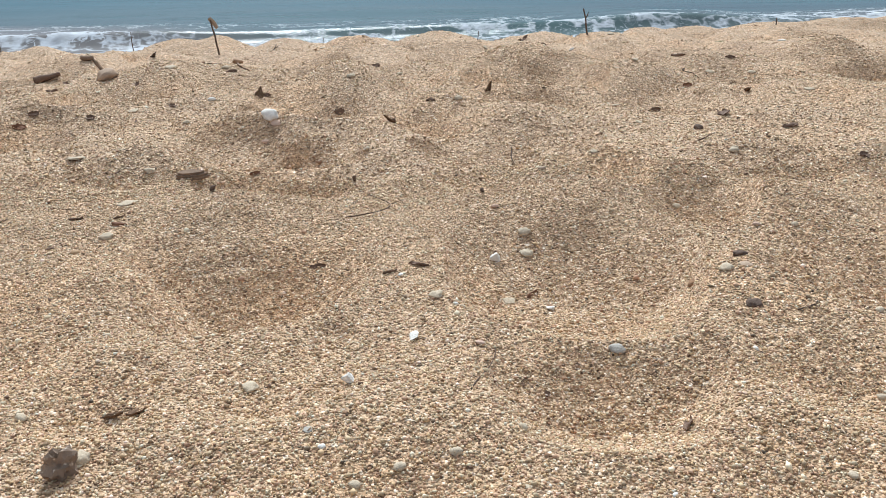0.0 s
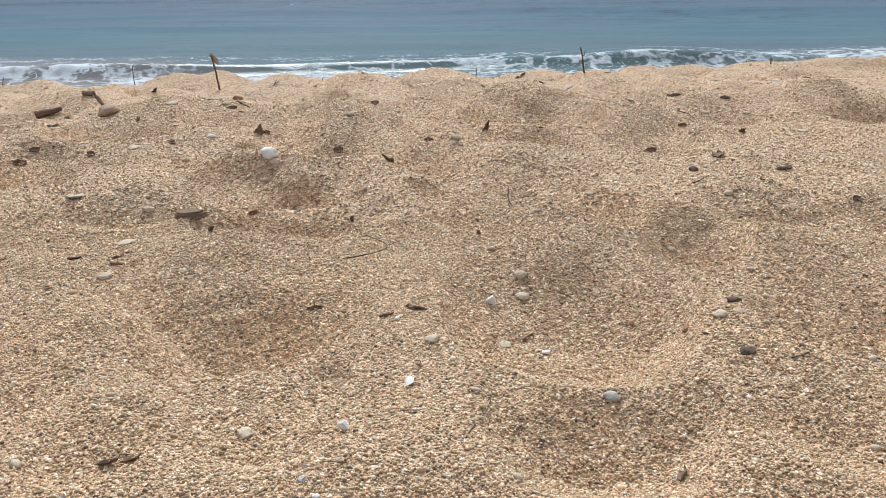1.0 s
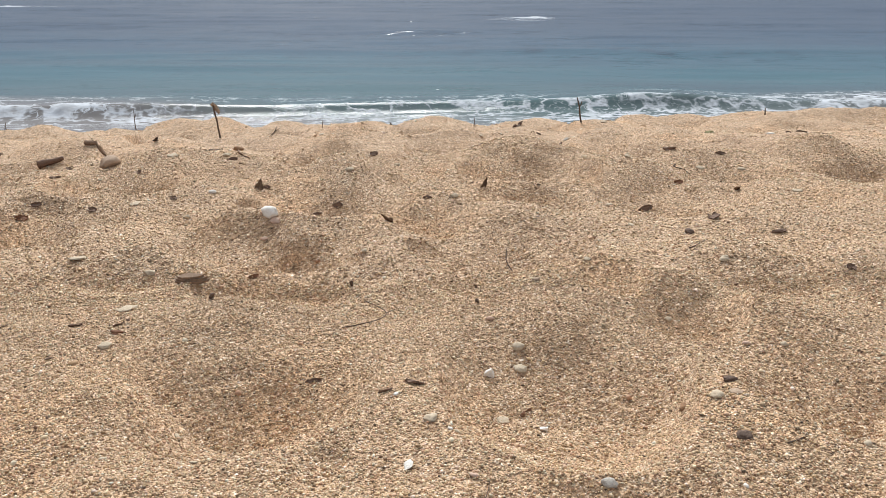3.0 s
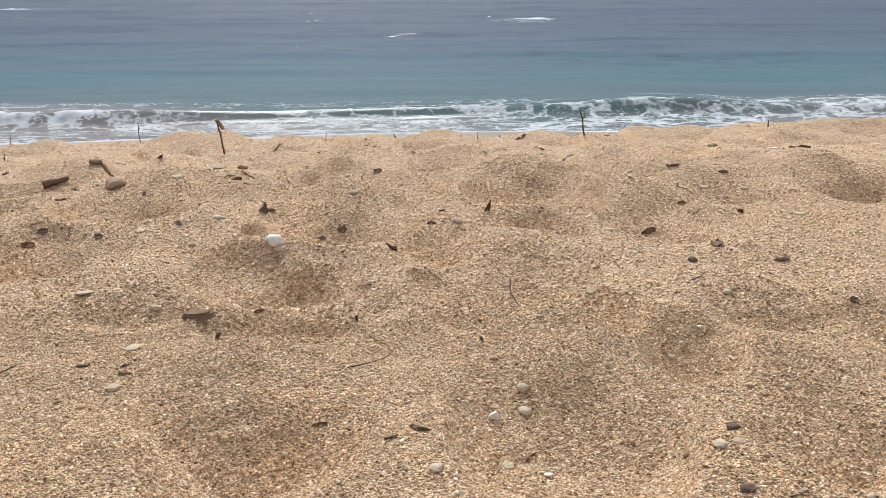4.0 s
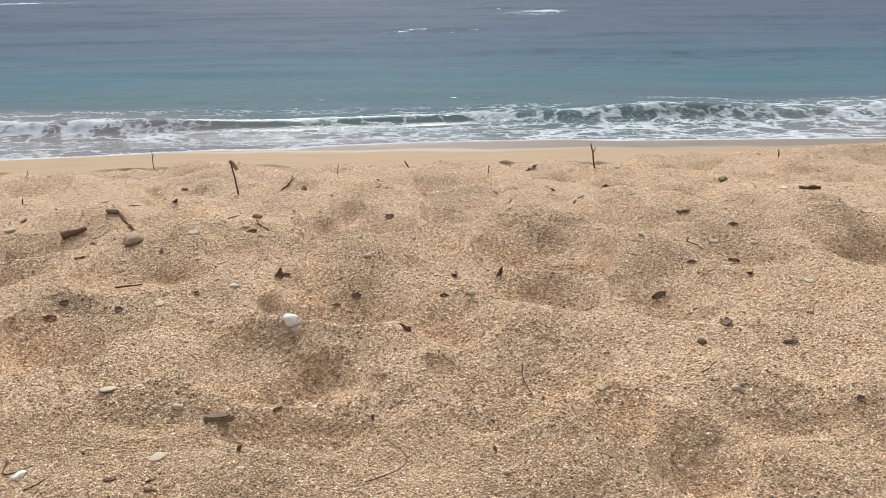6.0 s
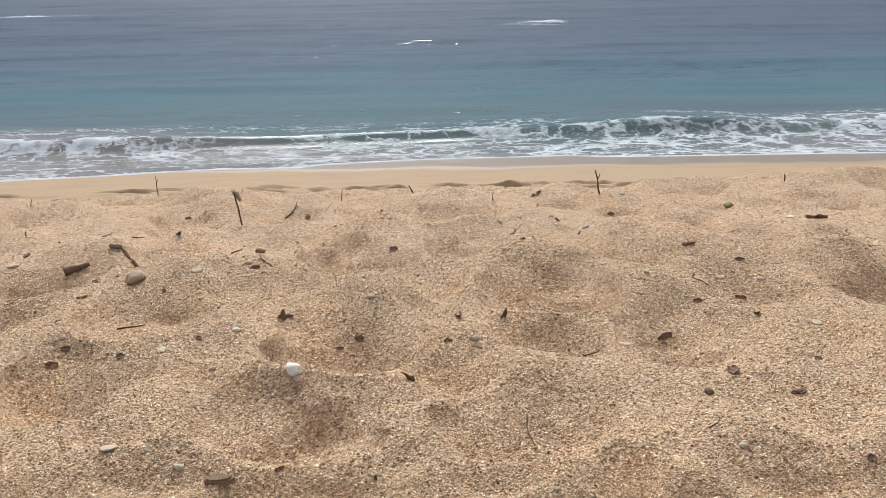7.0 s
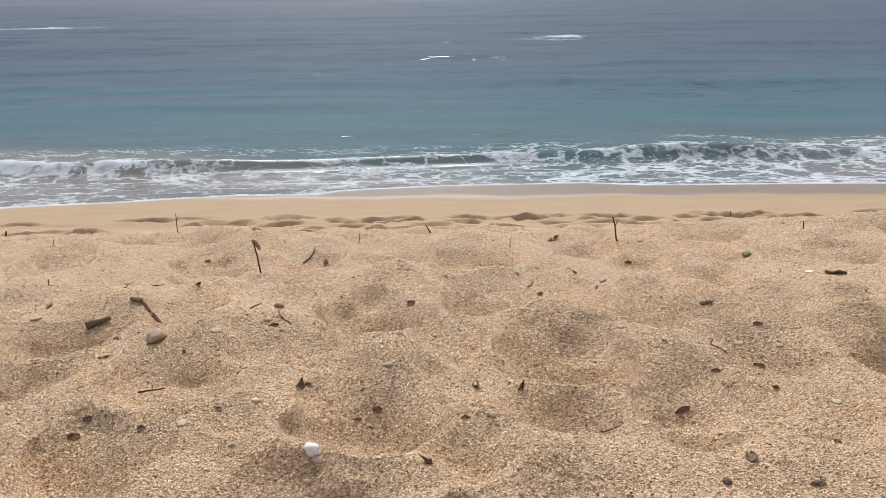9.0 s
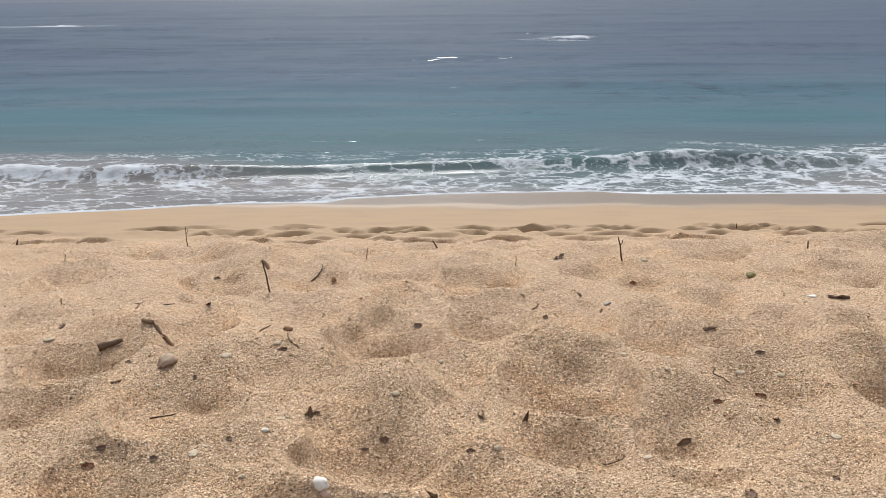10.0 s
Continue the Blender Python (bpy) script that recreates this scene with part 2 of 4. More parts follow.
def wobble(x, y, size):
    """Smooth value noise, -1 to 1, with lumps of the given size in metres."""
    u, v = np.asarray(x) / size + 91.3, np.asarray(y) / size + 37.7
    i, j = np.floor(u).astype(int), np.floor(v).astype(int)
    a, b = u - i, v - j
    a, b = a * a * a * (a * (6 * a - 15) + 10), b * b * b * (b * (6 * b - 15) + 10)
    i, j, i1, j1 = i % 256, j % 256, (i + 1) % 256, (j + 1) % 256
    return ((LATTICE[i, j] * (1 - a) + LATTICE[i1, j] * a) * (1 - b)
            + (LATTICE[i, j1] * (1 - a) + LATTICE[i1, j1] * a) * b)


SEA_LEVEL = -1.40
SLOPE_Y = [-40, 0, 0.4, 1, 1.6, 2.2, 3, 3.8, 4.6, 5.4, 6.2, 6.6, 7.0, 7.5, 8.0, 8.5, 9, 11, 12, 14, 20, 60]
SLOPE_Z = [0.6, -.05, -.0646, -.0871, -.1087, -.0978, -.1124, -.1594, -.2207, -.2837, -.385, -.455, -.58, -.75, -.90, -.975, -1.005, -1.19, -1.31, -1.55, -2.2, -4.0]
PRINTS, HEAPS, HOLLOWS = [], [], []


def footprint(x, y, rx, ry, depth, turn=0.0):
    """A fresh print in the firm sand."""
    PRINTS.append((x, y, rx, ry, depth, turn))


def heap(x, y, rx, ry, tall):
    """Sand that feet have pushed up."""
    HEAPS.append((x, y, rx, ry, tall))


def hollow(x, y, rx, ry, share=1.0):
    """A trodden hollow, half filled again, whose rim meets the rims of its neighbours."""
    HOLLOWS.append((x, y, 1.08 * rx, 1.05 * ry, share * float(np.interp(y, [1.2, 2.2, 4.0, 5.0, 6.2], [0.86, 1.05, 1.4, 1.3, 0.85])) * math.sqrt(rx * min(rx, ry))))


hollow(0.21, 1.09, 0.15, 0.17)
hollow(0.24, 1.57, 0.22, 0.29)
hollow(0.70, 1.50, 0.16, 0.20)
hollow(-0.36, 1.53, 0.21, 0.20, 0.80)
hollow(-0.19, 1.16, 0.04, 0.06)
hollow(-0.46, 0.97, 0.07, 0.08, 0.80)
hollow(0.56, 1.78, 0.11, 0.12, 1.10)
hollow(-0.23, 1.01, 0.10, 0.09, 0.50)
hollow(0.55, 1.11, 0.13, 0.15, 0.55)
hollow(-0.65, 1.20, 0.10, 0.14, 0.50)
hollow(-0.06, 0.81, 0.11, 0.09, 0.40)
hollow(0.20, 0.77, 0.08, 0.07, 0.40)
hollow(0.41, 0.80, 0.09, 0.09, 0.50)
hollow(-0.30, 0.78, 0.08, 0.07, 0.40)
hollow(0.17, 2.38, 0.25, 0.22, 0.90)
hollow(0.39, 2.00, 0.13, 0.12, 0.80)
hollow(0.11, 2.01, 0.12, 0.11, 0.70)
hollow(-0.53, 2.41, 0.30, 0.22)
hollow(-0.43, 2.02, 0.18, 0.14, 0.70)
hollow(-0.97, 2.32, 0.18, 0.13, 0.60)
hollow(-0.82, 2.03, 0.17, 0.10, 0.40)
hollow(0.81, 2.04, 0.16, 0.13, 0.50)
hollow(1.07, 1.95, 0.10, 0.13, 0.60)
hollow(1.00, 2.37, 0.20, 0.16, 0.40)
hollow(-0.17, 2.18, 0.09, 0.12, 0.50)
hollow(-1.30, 2.76, 0.22, 0.30, 1.15)
hollow(-1.26, 3.39, 0.25, 0.32)
hollow(-0.41, 3.09, 0.27, 0.31)
hollow(-0.53, 4.37, 0.28, 0.37)
hollow(-1.54, 4.35, 0.20, 0.27)
hollow(-1.97, 3.98, 0.24, 0.32, 0.90)
hollow(-2.87, 5.65, 0.19, 0.25, 1.10)
hollow(-1.62, 5.47, 0.32, 0.43, 0.90)
hollow(-1.11, 5.43, 0.23, 0.31, 0.80)
hollow(-2.83, 5.48, 0.23, 0.31, 0.70)
hollow(-2.57, 4.41, 0.22, 0.29, 0.50)
hollow(-0.69, 3.69, 0.15, 0.21, 0.60)
hollow(-1.01, 3.71, 0.18, 0.22, 0.50)
hollow(-0.88, 2.88, 0.11, 0.11, 0.50)
hollow(-1.95, 3.37, 0.26, 0.22, 0.60)
hollow(0.37, 3.60, 0.26, 0.30, 0.85)
hollow(0.87, 4.22, 0.19, 0.26, 1.10)
hollow(1.17, 4.19, 0.17, 0.23)
hollow(1.78, 3.60, 0.19, 0.26, 1.20)
hollow(0.01, 4.50, 0.23, 0.30)
hollow(-0.03, 5.35, 0.28, 0.36)
hollow(0.77, 3.21, 0.21, 0.26, 0.85)
hollow(1.08, 3.11, 0.13, 0.18, 0.80)
hollow(0.31, 3.00, 0.23, 0.18, 0.80)
hollow(0.78, 2.79, 0.15, 0.10, 0.70)
hollow(1.26, 3.57, 0.19, 0.21, 0.60)
hollow(1.53, 4.32, 0.17, 0.23, 0.70)
hollow(2.34, 5.46, 0.24, 0.32)
hollow(1.89, 4.22, 0.12, 0.17, 0.90)
hollow(0.71, 5.61, 0.19, 0.25, 0.90)
hollow(1.05, 5.36, 0.22, 0.30, 0.80)
hollow(1.30, 4.79, 0.20, 0.26, 0.80)
hollow(-0.26, 4.11, 0.13, 0.18, 0.70)
hollow(0.45, 4.44, 0.22, 0.29, 0.60)
hollow(1.21, 2.93, 0.18, 0.19, 0.50)
hollow(0.00, 2.71, 0.17, 0.17, 0.70)
hollow(1.57, 5.73, 0.28, 0.38, 0.70)
hollow(1.97, 5.46, 0.23, 0.31, 0.60)
hollow(-0.55, 5.57, 0.24, 0.32, 0.70)
hollow(0.35, 4.82, 0.15, 0.21, 0.60)
hollow(-0.98, 4.57, 0.16, 0.22, 0.60)
hollow(-0.15, 3.70, 0.18, 0.24, 0.50)
hollow(-0.22, 3.45, 0.12, 0.17, 0.70)
# lower and higher spots between the hollows
heap(-0.13, 0.93, 0.15, 0.15, 0.022)
heap(0.47, 1.27, 0.16, 0.16, -0.006)
heap(-0.56, 1.87, 0.19, 0.19, 0.018)
heap(-0.19, 1.81, 0.18, 0.18, -0.023)
heap(0.53, 1.39, 0.17, 0.17, 0.014)
heap(-0.28, 1.02, 0.16, 0.16, -0.031)
heap(-0.77, 2.51, 0.21, 0.21, -0.041)
heap(0.09, 2.48, 0.21, 0.21, -0.040)
heap(-1.31, 2.83, 0.22, 0.22, -0.019)
heap(0.97, 3.32, 0.24, 0.24, -0.042)
heap(1.16, 3.59, 0.25, 0.25, -0.014)
heap(-0.55, 2.57, 0.21, 0.21, -0.011)
heap(-0.94, 2.04, 0.19, 0.19, 0.024)
heap(-0.69, 2.15, 0.20, 0.20, 0.029)
heap(-0.23, 1.98, 0.19, 0.19, 0.008)
heap(0.76, 2.44, 0.21, 0.21, -0.023)
heap(1.16, 3.18, 0.23, 0.23, -0.013)
heap(-1.90, 3.96, 0.26, 0.26, -0.028)
heap(-0.71, 3.15, 0.23, 0.23, -0.015)
heap(-0.00, 3.21, 0.23, 0.23, -0.034)
heap(0.17, 3.23, 0.23, 0.23, 0.011)
heap(0.78, 3.06, 0.23, 0.23, -0.020)
heap(1.04, 2.43, 0.21, 0.21, -0.029)
heap(1.76, 5.41, 0.31, 0.31, 0.018)
heap(-1.67, 4.11, 0.26, 0.26, 0.057)
heap(0.67, 4.66, 0.28, 0.28, -0.012)
heap(-1.67, 4.65, 0.28, 0.28, -0.027)
heap(-1.07, 4.26, 0.27, 0.27, 0.009)
heap(1.99, 4.62, 0.28, 0.28, 0.019)
heap(0.57, 6.12, 0.33, 0.33, -0.011)
heap(1.10, 6.45, 0.35, 0.35, -0.049)
heap(-1.40, 5.13, 0.30, 0.30, 0.020)
# mounds along the brow of the slope
for mx, my, wide, tall in ((-1.95, 6.2, 0.28, 0.05), (-1.07, 6.2, 0.2, 0.05), (-0.06, 6.3, 0.2, 0.03), (0.57, 6.1, 0.16, 0.06), (0.85, 6.3, 0.14, 0.05),
                           (1.4, 6.3, 0.22, 0.05), (1.8, 6.2, 0.2, 0.04), (2.34, 6.3, 0.3, 0.09), (2.85, 6.4, 0.3, 0.08), (3.4, 6.5, 0.4, 0.06)):
    heap(mx, my, wide, 0.26, tall)
dice = random.Random(11)
# trampled sand on both sides and along the brow of the slope
for _ in range(480):
    bx, by = dice.uniform(-7, 7), dice.uniform(-2.6, 7.2)
    if abs(bx) > 0.60 * max(by, 0) + 0.4 or by < 0.45:
        hollow(bx, by, dice.uniform(0.13, 0.28), dice.uniform(0.14, 0.28), 0.8)
    elif by > 5.9:
        hollow(bx, by, dice.uniform(0.12, 0.3), dice.uniform(0.14, 0.3), 0.8)
# fresh prints and kicked-up clods at the foot of the slope
for k in range(150):
    bx, by = -7.2 + k * 0.098 + dice.uniform(-0.08, 0.08), 8.85 + dice.choice((-0.3, -0.1, 0.12, 0.3)) + dice.uniform(-0.1, 0.1)
    rx, ry, deep = dice.uniform(0.12, 0.3), dice.uniform(0.05, 0.08), dice.uniform(0.05, 0.085)
    if bx < -3.2 and k % 3:
        continue
    footprint(bx, by, rx, ry, deep, dice.uniform(-0.3, 0.3))
    heap(bx + dice.uniform(-0.06, 0.06), by + ry + 0.03, 0.75 * rx, 0.05, dice.uniform(0.1, 0.4) * deep)


def ramp(v, a, b):
    t = np.clip((np.asarray(v) - a) / (b - a), 0, 1)
    return t * t * (3 - 2 * t)


def height(x, y):
    """The sand's height over the plan."""
    x, y = np.asarray(x, float), np.asarray(y, float)
    x, y = np.atleast_1d(x), np.atleast_1d(y)
    few = x.size < 8
    prints, hollows, heaps = PRINTS, HOLLOWS, HEAPS
    if few:
        # only what lies round this one place
        prints, hollows, heaps = ([b for b in kind if abs(b[0] - x[0]) < 2.2 and abs(b[1] - y[0]) < 2.2] for kind in (PRINTS, HOLLOWS, HEAPS))
    loose = 1 - ramp(y + 0.15 * wobble(x, y, 0.5), 8.9, 9.3)
    z = np.interp(y, SLOPE_Y, SLOPE_Z)
    z = z + np.clip(x, -12, 12) * (0.0068 + 0.0013 * np.clip(y, 0, 7)) * (1 - 0.8 * ramp(y, 7, 11))
    z = z + (0.016 * wobble(x, y, 0.55) + 0.012 * wobble(x, y, 0.3) + 0.006 * wobble(x, y, 0.15) + 0.003 * wobble(x, y, 0.07) + 0.0014 * wobble(x, y, 0.035)) * (0.1 + 0.9 * loose)
    for bx, by, rx, ry, depth, turn in prints:
        near = (np.abs(x - bx) < 1.7 * max(rx, ry)) & (np.abs(y - by) < 1.7 * max(rx, ry))
        if near.any():
            dx, dy = x[near] - bx, y[near] - by
            c, s = math.cos(turn), math.sin(turn)
            q = ((dx * c + dy * s) / rx) ** 2 + ((dy * c - dx * s) / ry) ** 2
            z[near] += depth * (0.12 * np.exp(-((np.sqrt(q) - 1.15) / 0.2) ** 2) - np.clip(1 - q, 0, 1) ** 1.1)
    dug, piled = np.zeros_like(z), np.zeros_like(z)
    for bx, by, rx, ry, depth in hollows:
        near = (np.abs(x - bx) < 2 * rx) & (y > by - 1.8 * ry) & (y < by + 3 * ry)
        if near.any():
            px, py = x[near], y[near]
            a = (px - bx) / rx + 0.15 * wobble(px, py, 0.16)
            b = (py - by) / ry + 0.15 * wobble(px + 5, py, 0.16)
            half = np.sqrt(np.clip(1 - a * a, 0, 1))
            # a long slope from the far rim down to the near foot, then a short bank
            slope = np.clip((half - b) / np.maximum(2 * half, 0.05), 0, 1.3)
            bank = np.clip(1 + (b + half) / 0.75, 0, 1)
            dug[near] = np.maximum(dug[near], 0.56 * depth * slope * (0.65 + 0.35 * slope) * bank * half ** 1.5)
            # the sand from it lies as a soft mound behind the rim
            back = np.where(b < 0.8, ramp(b, -1.1, 0.8), np.exp(-(np.maximum(b - 0.8, 0) / 0.85) ** 2))
            piled[near] = np.maximum(piled[near], 0.32 * depth * back * np.exp(-a * a / 0.7))
    z = z - dug + piled
    for bx, by, rx, ry, tall in heaps:
        near = (np.abs(x - bx) < 2.5 * rx) & (np.abs(y - by) < 2.5 * ry)
        if near.any():
            z[near] += tall * np.exp(-((x[near] - bx) / rx) ** 2 - ((y[near] - by) / ry) ** 2)
    return z


# ---- sand and sea ----
def sheet(name, xs, ys, zs, material):
    """A grid of quads over plan coordinates given as 2D arrays."""
    rows, cols = xs.shape
    me = bpy.data.meshes.new(name)
    idx = np.arange(rows * cols).reshape(rows, cols)
    quads = np.stack([idx[:-1, :-1], idx[:-1, 1:], idx[1:, 1:], idx[1:, :-1]], -1).reshape(-1, 4)
    me.vertices.add(rows * cols)
    me.vertices.foreach_set("co", np.stack([xs, ys, zs], -1).astype(np.float32).ravel())
    me.loops.add(quads.size)
    me.loops.foreach_set("vertex_index", quads.astype(np.int32).ravel())
    me.polygons.add(len(quads))
    me.polygons.foreach_set("loop_start", np.arange(0, quads.size, 4, dtype=np.int32))
    me.polygons.foreach_set("use_smooth", np.ones(len(quads), bool))
    me.update(calc_edges=True)
    me.materials.append(material)
    return new(name, me)


def lines(start, end, first, growth):
    out, y = [start], start
    while y < end:
        y += first + growth * (y - start)
        out.append(y)
    return np.array(out)


def sand_columns(ys, cols):
    """Columns close together in front of the walk, wider to the sides, the last ones far off."""
    u = np.linspace(-1, 1, cols)
    a = np.abs(u)
    wide = 0.75 + 0.72 * np.clip(ys, 0.2, 30)
    out = wide[:, None] * np.clip(a / 0.72, 0, 1) + 5.0 * np.clip((a - 0.72) / 0.25, 0, 1) ** 1.3 + 245 * np.clip((a - 0.97) / 0.03, 0, 1) ** 2.5
    return np.sign(u) * out


def fan(ys, width, outer, cols):
    """Columns that spread with the distance, the outermost reaching far to the sides."""
    u = np.linspace(-1, 1, cols)
    side = np.sign(u) * np.clip((np.abs(u) - 0.92) / 0.08, 0, 1) ** 2.5
    return u[None, :] * width[:, None] + side[None, :] * outer[:, None]


sand_y = np.concatenate([[-300, -120, -50, -20, -8, -5, -3.5], np.arange(-2.8, 0.45, 0.05), lines(0.5, 9.2, 0.0075, 0.0038), np.arange(9.3, 10.2, 0.1), np.arange(10.2, 13, 0.04), np.arange(13, 16, 0.2), [17, 20, 26, 40, 60]])
sand_x = sand_columns(sand_y, 590)
sand_yy = np.repeat(sand_y[:, None], sand_x.shape[1], 1)
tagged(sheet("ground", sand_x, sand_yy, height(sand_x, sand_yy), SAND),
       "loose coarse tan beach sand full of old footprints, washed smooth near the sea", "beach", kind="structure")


def swash_edge(x):
    """How far up the beach the last wave has run."""
    x = np.asarray(x, float)
    lobes = 0.16 * wobble(x, 0 * x, 1.3) + 0.22 * wobble(x, 0 * x + 5, 3.1)
    return np.interp(x, [-14, -6.1, -4.8, -3.3, -2.15, -1.95, -0.5, 1.6, 2.4, 5.8, 14], [9.4, 9.95, 10.3, 11.0, 11.05, 11.5, 12.1, 12.5, 12.1, 12.1, 12.2]) + 0.35 * lobes


sea_y = np.concatenate([lines(0.0, 12.5, 0.045, 0.0) , lines(12.6, 5000, 0.07, 0.03)])
cols = 390
sea_w = 9.5 + 0.78 * sea_y
sea_x = fan(sea_y, sea_w, 40 + 0.6 * sea_y, cols)
sea_d = np.repeat(sea_y[:, None], cols, 1)
edge_y = swash_edge(sea_x)
# the rows follow the edge of the wash near the shore and run straight far out
sea_yy = sea_d + edge_y * np.exp(-sea_d / 14) + 11.5 * (1 - np.exp(-sea_d / 14))
run = sea_yy - edge_y
wash = height(sea_x, sea_yy) - 0.012 + 0.022 * ramp(run, 0.0, 0.1) + 0.016 * ramp(run, 0.1, 0.6)
off = ramp(sea_yy, 12.5, 30)
swell = (0.04 * wobble(sea_x * 0.35, sea_yy, 1.6)) * ramp(sea_yy, 13, 17)
swell = swell + (0.10 * wobble(sea_x * 0.35, sea_yy, 4.0) + 0.035 * wobble(sea_x * 0.5, sea_yy + 7, 2.2)) * off + 0.22 * wobble(sea_x * 0.16, sea_yy, 13.0) * ramp(sea_yy, 28, 60)
# the low wave that is breaking along the shore
crest = np.interp(sea_x, [-14, -8, -1.5, 2, 6.5, 14], [13.3, 13.7, 14.2, 14.8, 15.0, 15.4]) + 0.3 * wobble(sea_x, 0 * sea_x, 2.7)
lip = sea_yy - crest
strength = 0.75 + 0.35 * wobble(sea_x, 0 * sea_x + 9, 2.3) - 0.3 * ramp(sea_x, 3, 8)
bore = 0.23 * strength * np.where(lip < 0, np.exp(-(lip / 0.3) ** 2), np.exp(-(lip / 2.6) ** 2))
water_z = np.maximum(SEA_LEVEL + swell + bore, wash)
# far breakers on the reef
caps = np.zeros_like(water_z)
for cx, cy, rx, ry in ((4.6, 60, 2.6, 3.2), (6.2, 63, 2.2, 2.0), (-52, 100, 7.5, 6.0)):
    caps = np.maximum(caps, np.exp(-((sea_x - cx) / rx) ** 2 - ((sea_yy - cy) / ry) ** 2))
water_z = water_z + 0.14 * caps * (0.6 + 0.6 * wobble(sea_x, sea_yy, 0.9))

drift = 1.3 * wobble(sea_x, sea_yy, 0.8) + 1.0 * wobble(sea_x, sea_yy, 2.0)
left_white = 1 - ramp(sea_x + drift, -7.0, -3.4)
right_white = ramp(sea_x + drift, -2.8, 1.6)
foam = 1.3 * np.exp(-((run - 0.07) / 0.09) ** 2)
foam = np.maximum(foam, (0.40 + 0.15 * right_white + 0.08 * left_white + 0.13 * wobble(sea_x, sea_yy, 0.9) + 0.10 * wobble(sea_x * 0.5, sea_yy, 0.4)) * (1 - ramp(lip, -0.4, 0.6)) * ramp(run, 0, 0.1))
foam = np.maximum(foam, (np.maximum(1.1 * left_white, 0.66 * right_white) + 0.1) * np.exp(-(np.where(lip < 0, lip / 0.5, lip / 0.3)) ** 2) * (0.8 + 0.45 * wobble(sea_x, sea_yy, 0.5)))
foam = np.maximum(foam, (0.26 + 0.22 * wobble(sea_x, sea_yy, 1.6)) * ramp(lip, -0.2, 0.4) * (1 - ramp(lip, 0.6, 3.2)) + 0.25 * ramp(sea_x, 3, 7) * ramp(lip, -0.2, 0.2) * (1 - ramp(lip, 0.8, 2.2)))
foam = np.maximum(foam, 0.95 * caps * (0.7 + 0.6 * wobble(sea_x * 0.5, sea_yy, 1.3)))
foam = np.clip(0.9 * foam, 0, 1.6)
water = sheet("water", sea_x, sea_yy, water_z + np.clip(foam - 0.5, 0, 1) * (0.05 * wobble(sea_x, sea_yy, 0.22) + 0.03 * wobble(sea_x, sea_yy, 0.11)) * ramp(run, 0.5, 1.2), WATER)
mark = water.data.attributes.new("foam", "FLOAT", "POINT")
mark.data.foreach_set("value", foam.astype(np.float32).ravel())
tagged(water, "blue-grey sea turning turquoise inshore, with a foaming wave on the sand", "sea", kind="structure")


# ---- what lies on the sand ----
def ground_at(x, y):
    return float(height(np.array([x]), np.array([y]))[0])


def lean_at(x, y):
    """The turn that lays a thing on the slope at that place."""
    e = 0.012
    up = Vector((ground_at(x - e, y) - ground_at(x + e, y), ground_at(x, y - e) - ground_at(x, y + e), 2 * e)).normalized()
    return up.to_track_quat("Z", "Y").to_matrix().to_4x4()


def mesh_of(bm, name, material, smooth=True):
    me = bpy.data.meshes.new(name)
    bm.to_mesh(me)
    bm.free()
    me.materials.append(material)
    for p in me.polygons:
        p.use_smooth = smooth
    return me


def part(name, bm, material, parent, label="", smooth=True):
    ob = new(name, mesh_of(bm, name, material, smooth))
    ob.parent = parent
    return tagged(ob, label)


STONE_WORDS = {
    "white": "chalky white", "cream": "cream-coloured", "grey": "pale grey", "dark": "dark brown-black", "brown": "warm brown",
    "tan": "dull tan", "pink": "pinkish", "green": "mossy green", "rock": "grey-brown layered", "granite": "grey white-streaked",
}
SHAPE_WORDS = {"round": "wave-worn round", "angular": "sharp-edged broken", "flat": "thin flat", "upright": "jagged upright", "slab": "thin splitting"}
seeds = random.Random(5)


